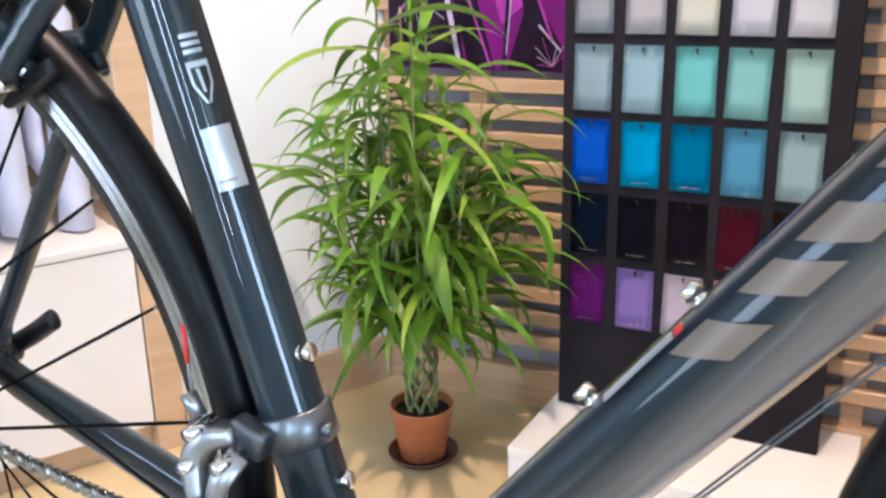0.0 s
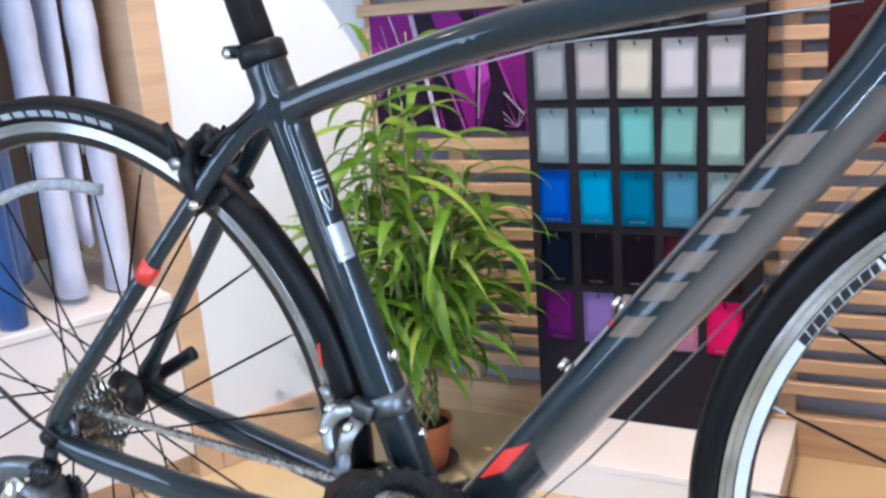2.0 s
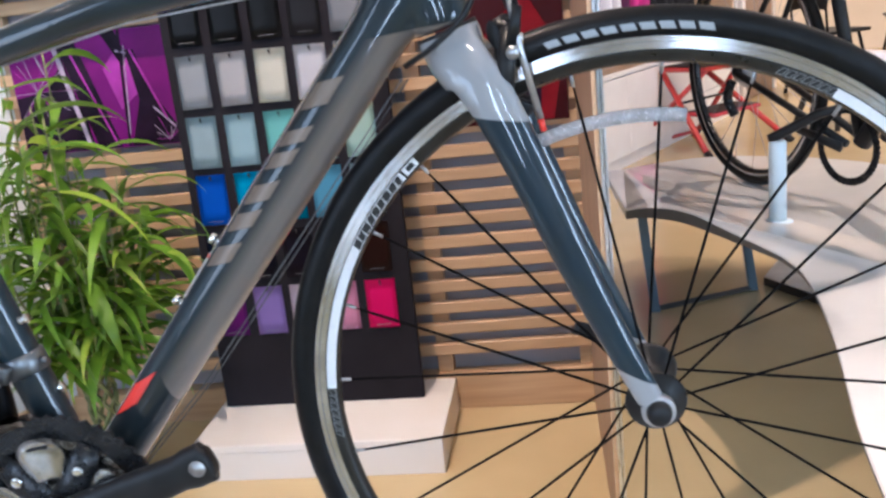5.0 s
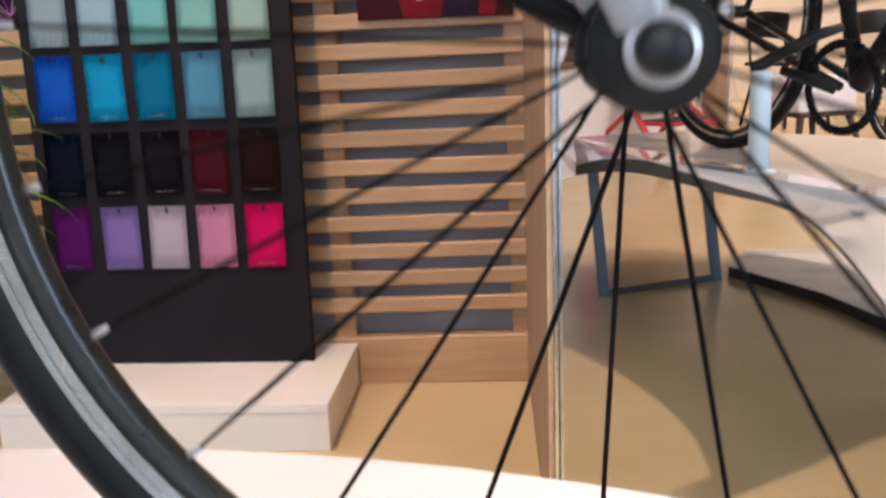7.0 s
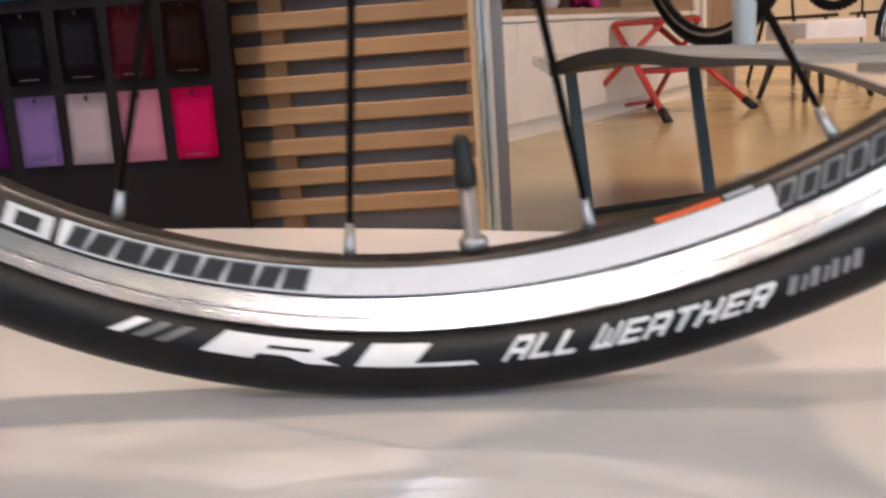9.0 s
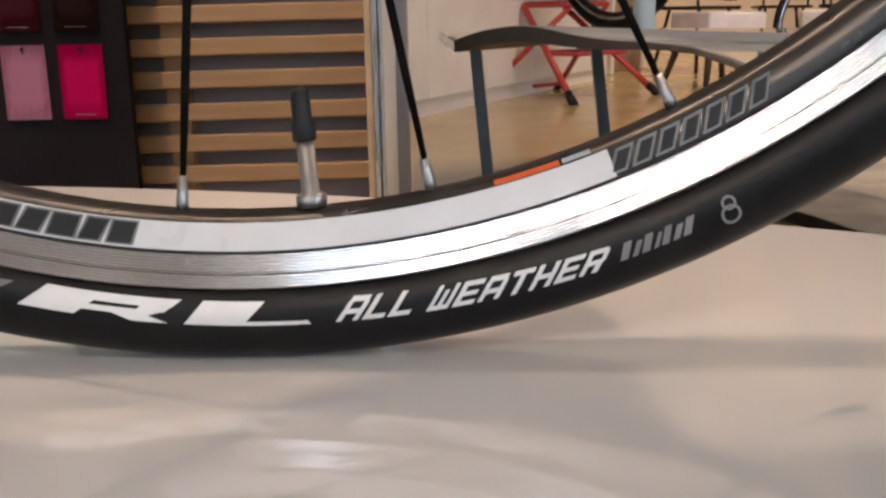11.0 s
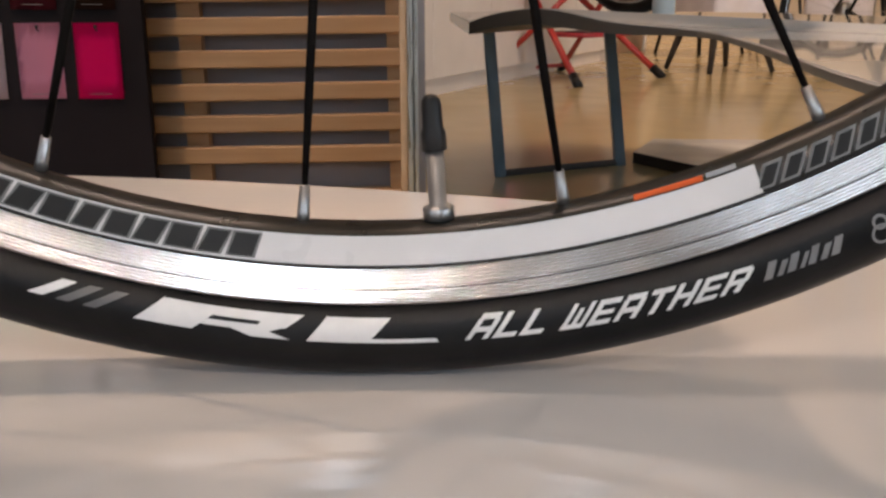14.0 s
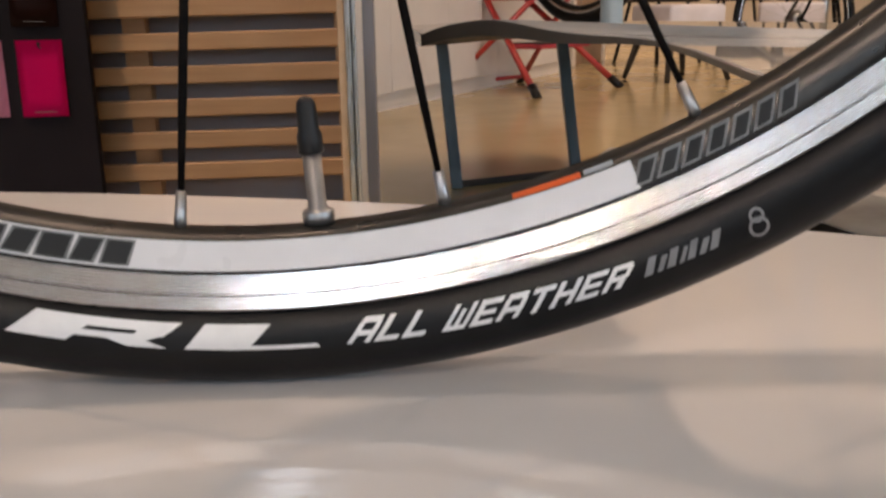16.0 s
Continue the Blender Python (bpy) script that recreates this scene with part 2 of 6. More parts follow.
def obj(name, bm, material, parent=None, label="", smooth=False, m=None):
    me = bpy.data.meshes.new(name)
    bm.normal_update()
    bm.to_mesh(me)
    bm.free()
    for mt in (material if isinstance(material, (list, tuple)) else [material]):
        me.materials.append(mt)
    if smooth:
        me.polygons.foreach_set("use_smooth", [True] * len(me.polygons))
    ob = new(name, me)
    if parent is not None:
        ob.parent = parent
    if m is not None:
        ob.matrix_basis = m
    if label:
        ob["label"] = label
    return ob


def part(name, bm, material, parent, label="", smooth=True, m=None):
    return obj(name, bm, material, parent, label, smooth, m)


def empty(name, m=None):
    ob = new(name)
    ob.empty_display_size = 0.05
    if m is not None:
        ob.matrix_basis = m
    return ob


def again(src, parent, m=None, name=None):
    ob = new(name or src.name.split(".")[0], src.data)
    ob.parent = parent
    ob.matrix_basis = m if m is not None else src.matrix_basis.copy()
    return ob


def box(x0, x1, y0, y1, z0, z1, bevel=0.0, bm=None, segs=1):
    own = bm is None
    b = bmesh.new()
    vs = [b.verts.new((x, y, z)) for x in (x0, x1) for y in (y0, y1) for z in (z0, z1)]
    for f in ((0, 1, 3, 2), (4, 6, 7, 5), (0, 4, 5, 1), (2, 3, 7, 6), (0, 2, 6, 4), (1, 5, 7, 3)):
        b.faces.new([vs[i] for i in f])
    if bevel:
        bmesh.ops.bevel(b, geom=b.edges[:], offset=bevel, segments=segs, affect="EDGES", profile=0.5)
    if own:
        return b
    me = bpy.data.meshes.new("tmp")
    b.to_mesh(me)
    b.free()
    bm.from_mesh(me)
    bpy.data.meshes.remove(me)
    return bm


def curve(points, k=6):
    """Catmull-Rom through points (any tuple length)."""
    pts = [np.array(p, float) for p in points]
    pts = [2 * pts[0] - pts[1]] + pts + [2 * pts[-1] - pts[-2]]
    out = []
    for i in range(1, len(pts) - 2):
        a, b, c, d = pts[i - 1:i + 3]
        for j in range(k):
            t = j / k
            out.append(0.5 * (2 * b + (c - a) * t + (2 * a - 5 * b + 4 * c - d) * t * t + (3 * b - a - 3 * c + d) * t ** 3))
    out.append(pts[-2])
    return out


def tube(points, radii, n=14, bm=None, side=(0, 1, 0), caps=True, power=2.0, pick=None):
    """A tube along points. radii: one number, or one (lateral, upright) pair a point. pick(i, a) gives a face's material."""
    bm = bm or bmesh.new()
    pts = [V(p[:3]) for p in points]
    rings = []
    for i, p in enumerate(pts):
        t = (pts[min(i + 1, len(pts) - 1)] - pts[max(i - 1, 0)]).normalized()
        s = V(side)
        s = s - t * s.dot(t)
        if s.length < 0.2:
            s = V((1, 0, 0)) - t * t.x
        s.normalize()
        u = s.cross(t)
        r = radii if isinstance(radii, (int, float)) else radii[i]
        ra, rb = (r, r) if isinstance(r, (int, float)) else (r[0], r[1])
        ring = []
        for j in range(n):
            a = 2 * math.pi * j / n
            c, d = math.cos(a), math.sin(a)
            c = math.copysign(abs(c) ** (2 / power), c)
            d = math.copysign(abs(d) ** (2 / power), d)
            ring.append(bm.verts.new(p + s * (ra * c) + u * (rb * d)))
        rings.append(ring)
    for i in range(len(rings) - 1):
        for j in range(n):
            f = bm.faces.new((rings[i][j], rings[i][(j + 1) % n], rings[i + 1][(j + 1) % n], rings[i + 1][j]))
            if pick:
                f.material_index = pick(i / (len(rings) - 1), 360 * (j + 0.5) / n)
    if caps:
        bm.faces.new(rings[0][::-1])
        bm.faces.new(rings[-1])
    return bm


def spun(profile, n=64, axis="y", bm=None, closed=True, centre=(0, 0, 0)):
    """A ring spun from (radius, place along the axis)."""
    bm = bm or bmesh.new()
    rings = []
    for j in range(n):
        a = 2 * math.pi * j / n
        c, s = math.cos(a), math.sin(a)
        ring = []
        for r, h in profile:
            p = (r * c, h, r * s) if axis == "y" else ((r * c, r * s, h) if axis == "z" else (h, r * c, r * s))
            ring.append(bm.verts.new(V(p) + V(centre)))
        rings.append(ring)
    k = len(profile)
    for j in range(n):
        a, b = rings[j], rings[(j + 1) % n]
        for i in range(k if closed else k - 1):
            bm.faces.new((a[i], a[(i + 1) % k], b[(i + 1) % k], b[i]))
    bmesh.ops.recalc_face_normals(bm, faces=bm.faces[:])
    return bm


def rod(a, b, r, n=10, bm=None, r2=None):
    return tube([a, b], [r, r if r2 is None else r2], n, bm)


def disc(r, y0, y1, n=32, bm=None, centre=(0, 0, 0), hole=0.0):
    if hole:
        return spun([(hole, y0), (r, y0), (r, y1), (hole, y1)], n, "y", bm, True, centre)
    bm = bm or bmesh.new()
    return tube([V(centre) + V((0, y0, 0)), V(centre) + V((0, y1, 0))], r, n, bm, side=(1, 0, 0))


def sector(a0, a1, r0, r1, y, n=24, bm=None, lean=0.0):
    """A thin sheet on the side of a wheel, between two angles and two radii; y may be a function of the radius."""
    bm = bm or bmesh.new()
    yy = y if callable(y) else (lambda r: y)
    rows = []
    for i in range(n + 1):
        row = []
        for k in range(3):
            r = r0 + (r1 - r0) * k / 2
            a = radians(a0 + (a1 - a0) * i / n + lean * (k / 2 - 0.5))
            row.append(bm.verts.new((r * math.cos(a), yy(r), r * math.sin(a))))
        rows.append(row)
    for i in range(n):
        for k in range(2):
            bm.faces.new((rows[i][k], rows[i + 1][k], rows[i + 1][k + 1], rows[i][k + 1]))
    return bm


def cells(quads, k=5):
    """Quads in a unit square, each cut into a fine net, as vertex list and faces."""
    vs, fs = [], []
    for p, q, r, s in quads:
        o = len(vs)
        for i in range(k + 1):
            for j in range(k + 1):
                u, v = i / k, j / k
                vs.append(tuple((1 - u) * (1 - v) * p[c] + u * (1 - v) * q[c] + u * v * r[c] + (1 - u) * v * s[c] for c in (0, 1)))
        fs += [(o + i * (k + 1) + j, o + (i + 1) * (k + 1) + j, o + (i + 1) * (k + 1) + j + 1, o + i * (k + 1) + j + 1) for i in range(k) for j in range(k)]
    return vs, fs


STROKES = {
    "A": ((0, 0, .24, .8), (.76, 0, 1, .8), (.06, .78, .94, 1), (.2, .3, .8, .5)), "L": ((0, 0, .26, 1), (.24, 0, 1, .2)),
    "W": ((0, 0, .2, 1), (.4, 0, .6, .8), (.8, 0, 1, 1), (.1, 0, .9, .2)), "E": ((0, 0, .26, 1), (.24, 0, 1, .2), (.24, .41, .9, .59), (.24, .8, 1, 1)),
    "T": ((0, .8, 1, 1), (.38, 0, .64, .82)), "H": ((0, 0, .25, 1), (.75, 0, 1, 1), (.23, .4, .77, .6)),
    "R": ((0, 0, .25, 1), (.23, .8, .9, 1), (.76, .42, 1, .9), (.23, .36, .9, .56), (.6, 0, .9, .38)), " ": ()}


def stroke_text(text):
    """Squared capitals out of bars, fitted to the unit square."""
    quads, x = [], 0.0
    for ch in text:
        for x0, y0, x1, y1 in STROKES[ch]:
            quads.append(((x + x0, y0), (x + x1, y0), (x + x1, y1), (x + x0, y1)))
        x += 0.6 if ch == " " else 1.2
    w = x - 0.2
    return cells([tuple((p[0] / w, p[1]) for p in q) for q in quads], 3)


def mapped(vs, fs, place, bm=None):
    bm = bm or bmesh.new()
    made = [bm.verts.new(place(*v)) for v in vs]
    for f in fs:
        try:
            bm.faces.new([made[i] for i in f])
        except ValueError:
            pass
    return bm


# ---------- room ----------
def structure(name, bm, material, label, category, m=None, smooth=False):
    return tagged(obj(name, bm, material, None, "", smooth, m), label, category, kind="structure")


SLAT_Y = 1.38
structure("floor", box(-4.5, 6.5, -3.0, 9.5, FLOOR - 0.1, FLOOR), M_FLOOR, "glossy honey-coloured vinyl shop floor", "floor")
structure("ceiling", box(-4.5, 6.5, -3.0, 9.5, CEIL, CEIL + 0.1), M_CEIL, "plain white shop ceiling", "ceiling")
structure("wall_far", box(-4.5, 6.5, 9.5, 9.65, FLOOR, CEIL), M_FARWALL, "plain beige far shop wall", "wall")
structure("wall_right", box(6.5, 6.65, -3.0, 9.5, FLOOR, CEIL), M_WALL, "plain white shop side wall", "wall")
structure("wall_left", box(-4.65, -4.5, -3.0, 9.5, FLOOR, CEIL), M_WALL, "plain white shop side wall", "wall")
# the street wall with its shop windows and one added slit for fill light
bm = box(-4.5, 6.5, -3.15, -3.0, FLOOR, 0.08)
box(-4.5, 6.5, -3.15, -3.0, 2.05, CEIL, bm=bm)
edges = [-4.5] + [e for wx, ww, power in WINDOWS for e in (wx - ww / 2, wx + ww / 2)] + [6.5]
for a, b in zip(edges[::2], edges[1::2]):
    box(a, b, -3.15, -3.0, 0.08, 2.05, bm=bm)
structure("wall_street", bm, M_WALL, "white street wall pierced by three shop windows and an added light slit", "wall")
for wx, ww, power in WINDOWS:
    bm = bmesh.new()
    for x0, x1, z0, z1 in ((wx - ww / 2, wx + ww / 2, 0.08, 0.14), (wx - ww / 2, wx + ww / 2, 1.99, 2.05),
                           (wx - ww / 2, wx - ww / 2 + 0.05, 0.14, 1.99), (wx + ww / 2 - 0.05, wx + ww / 2, 0.14, 1.99)):
        box(x0, x1, -3.12, -3.05, z0, z1, bm=bm)
    structure("window_1", bm, M_ALU, "aluminium shop window frame, the slit at x -0.36 added for fill", "window")

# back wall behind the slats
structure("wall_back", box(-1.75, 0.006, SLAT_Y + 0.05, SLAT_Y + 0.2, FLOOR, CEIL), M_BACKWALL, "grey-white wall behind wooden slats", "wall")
slatwall = tagged(empty("slat_cladding", pose(-0.2, SLAT_Y, 0, 0, -0.7, 0) @ pose(0.2, 0, 0)), "warm wooden horizontal slat cladding on battens", "wall cladding", kind="structure")
part("baseboard", box(-1.44, -0.014, 0.0, 0.045, FLOOR, -0.237, 0.002), M_WOOD, slatwall, smooth=False)
for bx in (-1.18, -0.92, -0.40, -0.04, -1.40):
    part("batten", box(bx - 0.02, bx + 0.02, 0.02, 0.046, -0.237, 2.2, 0.001), M_WOOD, slatwall, smooth=False)
first = None
z = 0.2345 + 0.0556 * 13
while z > -0.21:
    x0 = -1.44
    if first is None:
        first = part("slat", box(-1.44, -0.014, 0.0, 0.02, -0.030, 0.0, 0.0025), M_WOOD, slatwall, smooth=False, m=pose(0, 0, z))
    else:
        again(first, slatwall, pose(0, random.uniform(-0.001, 0.001), z, 0, random.uniform(-0.1, 0.1), 0))
    z -= 0.0556
# shelf with small packages above the poster
shelf = tagged(obj("wall_shelf", box(-1.43, -0.95, SLAT_Y - 0.12, SLAT_Y - 0.001, 0.795, 0.813, 0.002), M_WOODL), "pale wooden wall shelf on the slats", "shelf")
px = -1.35
k = 0
while px < -1.0:
    w = random.uniform(0.022, 0.036)
    h = random.uniform(0.10, 0.14)
    mt = (M_YEL, M_LAM, M_PURB)[k % 3]
    pk = empty("product_box", pose(px + w / 2, SLAT_Y - 0.075, 0.8135, 0, 0, random.uniform(-4, 4)))
    tagged(pk, "small printed product box standing on the wall shelf", "box", "boxes on the shelf")
    part("carton", box(-w / 2, w / 2, -0.03, 0.03, 0, h, 0.001), mt, pk, smooth=False)
    part("label_band", box(-w / 2 + 0.003, w / 2 - 0.003, -0.0306, -0.0301, h * 0.2, h * 0.75), (M_PURB, M_YEL, M_YEL)[k % 3], pk, smooth=False)
    px += w + random.uniform(0.002, 0.007)
    k += 1
# thin partition standing out from the slat wall's end, edged with an aluminium profile
part_m = pose(-0.006, 0.70, 0, 0, 0, 1.2)
screen = tagged(empty("partition", part_m), "thin partition at the slat wall's end with an aluminium edge profile", "partition", kind="structure")
part("panel", box(-0.0075, 0.0, 0.012, 0.725, FLOOR, 2.3), M_WOODD, screen, "brown wooden face", smooth=False)
part("back_panel", box(0.0003, 0.0085, 0.012, 0.725, FLOOR, 2.3), M_LAM, screen, "white laminate face", smooth=False)
part("edge_strip", box(-0.0085, -0.0012, 0.0, 0.0117, FLOOR, 2.3, 0.0008), M_WOODL, screen, smooth=False)
part("profile", box(-0.0010, 0.0045, -0.004, 0.0117, FLOOR, 2.3, 0.001, segs=2), M_ALU, screen, "brushed aluminium edge profile")
part("profile", box(0.0058, 0.0100, -0.003, 0.0117, FLOOR, 2.3, 0.001, segs=2), M_ALU, screen, "brushed aluminium edge profile")
part("groove", box(0.0046, 0.0057, 0.002, 0.0115, FLOOR, 2.3), M_EDGE, screen, smooth=False)

# angled wall on the far side, in its own frame: x towards the corner, y into the wall
LW = Matrix.Translation((-1.42, 1.38, 0)) @ Matrix(((0.4254, -0.905, 0, 0), (0.905, 0.4254, 0, 0), (0, 0, 1, 0), (0, 0, 0, 1)))
structure("wall_angled", box(-0.512, 0.04, 0.0, 0.12, FLOOR, CEIL), M_WALL, "plain white angled shop wall", "wall", LW)
structure("baseboard", box(-0.512, -0.012, -0.014, -0.0005, FLOOR, -0.225, 0.002), M_WOODL, "pale wooden skirting board on the angled wall", "baseboard", LW)
ward = tagged(empty("wardrobe", LW.copy()), "built-in wooden wardrobe niche over white lower cabinets", "wardrobe")
part("side_panel", box(-0.575, -0.514, -0.012, 0.6, FLOOR, 2.2, 0.002), M_WOODL, ward, smooth=False)
part("back_panel", box(-2.3, -0.576, 0.58, 0.6, FLOOR, 2.2), M_WOODD, ward, smooth=False)
part("plinth_panel", box(-2.3, -0.5765, 0.03, 0.57, FLOOR, -0.278), M_WOODL, ward, smooth=False)
for i in range(3):
    a = -0.578 - 0.57 * i
    part("cabinet_front", box(a - 0.565, a, -0.006, 0.014, -0.272, 0.108, 0.0015), M_LAM, ward, "white laminate cabinet front", smooth=False)
part("cabinet_body", box(-2.3, -0.5765, 0.015, 0.578, -0.2775, 0.110), M_LAM, ward, smooth=False)
part("cabinet_top", box(-2.3, -0.5765, -0.010, 0.5785, 0.1105, 0.128, 0.002), M_LAM, ward, smooth=False)
part("hanging_rail", rod((-2.3, 0.24, 1.30), (-0.577, 0.24, 1.30), 0.012), M_CHROME, ward)


def garment(label, material, m, z0, z1, w0, w1, depth, folds, seed, sleeve=None, sl_mat=None, ragged=0.012, flare=(0.055, 0.65)):
    """A hanging coat: a wavy closed body from the hem z0 to the shoulder z1, and a sleeve."""
    rnd = random.Random(seed)
    ph = [rnd.uniform(0, 6.28) for _ in range(4)]
    bm = bmesh.new()
    nz, na = 18, 40
    rings = []
    for i in range(nz + 1):
        s = i / nz
        zz = z0 + (z1 - z0) * s
        w = w0 + (w1 - w0) * s
        d = depth * (1 - 0.35 * s)
        if s > 0.93:
            w *= 0.6
            d *= 0.5
        ring = []
        for j in range(na):
            a = 2 * math.pi * j / na
            amp = 1 + (0.22 * math.sin(folds * a + ph[0] + s * 1.5) + 0.10 * math.sin((folds + 3) * a + ph[1])) * (1 - s * 0.7)
            hem = ragged * (math.sin(3 * a + ph[2]) + 0.5 * math.sin(7 * a + ph[1])) * (1 - s) ** 2
            ring.append(bm.verts.new((w * math.cos(a) * (1 + 0.05 * math.sin(5 * s + ph[3])), d * amp * math.sin(a), zz + hem)))
        rings.append(ring)
    for i in range(nz):
        for j in range(na):
            bm.faces.new((rings[i][j], rings[i][(j + 1) % na], rings[i + 1][(j + 1) % na], rings[i + 1][j]))
    bm.faces.new(rings[-1])
    bm.faces.new(rings[0][::-1])
    g = empty("hanging_coat", m)
    tagged(g, label, "coat", "clothes on the rail")
    part("coat_body", bm, material, g)
    part("hanger_hook", tube(curve([(0, 0, z1 - 0.005), (0, 0, z1 + 0.05), (0, 0.015, z1 + 0.075), (0, 0.0, z1 + 0.092)], 4), 0.002, 6), M_CHROME, g)
    for sl in sleeve or ():
        pts = curve([(sl[0] * 0.6, sl[1], z1 - 0.06), (sl[0], sl[1] * 1.1, z1 - 0.3), (sl[0] * 1.05, sl[1] * 1.2, (z1 + sl[2]) / 2), (sl[0] * 1.02, sl[1], sl[2])], 8)
        rr = []
        for i in range(len(pts)):
            s = i / (len(pts) - 1)
            r = flare[0] * (1 + (flare[1] - 1) * s) * (1 + 0.06 * math.sin(i * 1.9 + seed))
            rr.append((r * 0.7, r))
        part("sleeve", tube(pts, rr, 18, side=(0, 1, 0)), sl_mat or material, g)
    return g


for lab, mt, x, yv, z0, dep, fol, sl, fl in (
        ("pale lilac windcheater with long loose sleeves in the wardrobe", M_LILAC, -0.690, 0.26, 0.25, 0.030, 4, [(-0.13, 0.062, 0.145), (-0.13, -0.046, 0.135)], (0.043, 1.05)),
        ("grey shadowed jacket hanging in the wardrobe", M_GREYF, -0.665, 0.42, 0.30, 0.03, 3, [], (0.05, 0.7)),
        ("vivid blue rain jacket hanging in the wardrobe", M_BLUE, -0.875, 0.20, 0.21, 0.050, 4, [(-0.14, 0.030, 0.131)], (0.045, 0.9)),
        ("vivid blue rain jacket hanging in the wardrobe", M_BLUE, -1.02, 0.20, 0.20, 0.06, 5, [(-0.14, -0.04, 0.16)], (0.05, 0.8)),
        ("grey shadowed jacket hanging in the wardrobe", M_GREYF, -1.20, 0.22, 0.24, 0.06, 5, [], (0.05, 0.7))):
    garment(lab, mt, LW @ pose(x, yv, 0, 0, 0, 90 + random.uniform(-5, 5)), z0, 1.21, 0.13, 0.17, dep, fol, int(-x * 1000), sl, None, 0.012, fl)

# ---------- low platform for the bicycle ----------


def plate(name, outline, z0, z1, topmat, edgemat, parent, pale=(), rise=None, thin=None):
    """A slab; rise and thin lift its upper and lower edge, corner by corner."""
    bm = bmesh.new()
    lo = [bm.verts.new((x, y, z0 + (thin(i) if thin else 0))) for i, (x, y) in enumerate(outline)]
    hi = [bm.verts.new((x, y, z1 + (rise(i) if rise else 0))) for i, (x, y) in enumerate(outline)]
    n = len(outline)
    for i in range(n):
        f = bm.faces.new((lo[i], lo[(i + 1) % n], hi[(i + 1) % n], hi[i]))
        f.material_index = 0 if i in pale else 1
    f = bm.faces.new(hi)
    bm.faces.new(lo[::-1]).material_index = 1
    bmesh.ops.recalc_face_normals(bm, faces=bm.faces[:])
    bmesh.ops.bevel(bm, geom=[e for e in f.edges], offset=0.002, segments=2, affect="EDGES")
    return part(name, bm, [topmat, edgemat], parent, smooth=False)


def legframe(parent, a, b, top, r=0.014, lean=(0, 0)):
    """A U of square tube: two legs and the bar on the floor between them."""
    for (x, y), dx in zip((a, b), lean):
        bm = box(x - r, x + r, y - r, y + r, FLOOR + 0.0005, top, 0.002)
        for v in bm.verts:
            v.co.x += dx * (v.co.z - FLOOR) / (top - FLOOR)
        part("leg", bm, M_STEEL, parent, smooth=False)
    part("floor_bar", tube([(a[0], a[1], FLOOR + 0.007), (b[0], b[1], FLOOR + 0.007)], (0.010), 4), M_EDGE, parent, smooth=False)


plat = tagged(empty("display_platform"), "low glossy white display platform with curved edge under the bicycle", "platform")
outline = []
for i in range(41):
    a = radians(90 - 40 + 80 * i / 40)
    outline.append((-0.45 + 1.45 * math.cos(a), -1.115 + 1.45 * math.sin(a)))
for i in range(1, 20):
    a = radians(90 + 30 - 60 * i / 20)
    outline.append((-0.45 + 1.8 * math.cos(a), -1.87 + 1.6 * math.sin(a)))
plate("top", outline, -0.03, 0.0, M_PLTOP, M_EDGE, plat)
for a, b in (((-1.2, -0.12), (-1.1, 0.12)), ((0.25, -0.12), (0.15, 0.12))):
    legframe(plat, a, b, -0.0305)

# second platform, a crescent on thin legs
plat2 = tagged(empty("display_platform"), "low glossy white crescent platform on blue-grey metal legs", "platform")
T2 = 0.053
outline = [(x, y) for x, y in curve([(0.285, 0.165), (0.298, 0.30), (0.318, 0.45), (0.345, 0.60), (0.372, 0.75), (0.394, 0.90), (0.410, 1.05), (0.414, 1.16)], 3)]
EDGE0 = len(outline) - 18
for i in range(18, 33):
    a = radians(-20 + (41.6 + 20) * i / 32)
    outline.append((-0.9216 + 1.3666 * math.cos(a), 0.92 + 1.3666 * math.sin(a)))
for x, y in curve([(0.070, 2.35), (0.45, 2.46), (0.85, 2.2), (1.12, 1.6), (1.2, 0.9), (1.15, 0.5), (0.95, 0.22), (0.60, 0.12), (0.36, 0.13)], 6):
    outline.append((x, y))


def bow(i):
    """The front edge bows upwards near its narrow end."""
    i -= EDGE0
    if i > 32:
        return 0.0
    return 0.023 * math.exp(-((i - 27.2) / 3.6) ** 2) - (0.013 if i == 32 else 0.004 if i == 31 else 0.0)


def underside(i):
    if i - EDGE0 > 32:
        return 0.0
    return 0.8 * bow(i) - 0.004 + 0.019 * max(0.0, min(1.0, (26 - i + EDGE0) / 10))


plate("top", outline, T2 - 0.024, T2, M_WRAP, M_EDGE2, plat2, (EDGE0 + 32,), bow, underside)
legframe(plat2, (0.188, 2.015), (0.514, 2.165), T2 - 0.022, lean=(-0.034, -0.046))
legframe(plat2, (0.62, 0.5), (0.95, 0.6), T2 - 0.0245)
# low slab on the floor under it, shade painted into its dark edge
slab = tagged(empty("floor_slab"), "low marble-topped slab on the floor, dark edge with shade painted in", "slab")
outline = [(0.555, 2.20), (0.66, 2.42), (1.6, 2.35), (1.9, 0.6), (1.02, 0.6), (0.82, 1.55), (0.72, 1.9)]
plate("body", outline, FLOOR, FLOOR + 0.03, M_MARBLE, M_DARKSLAB, slab)

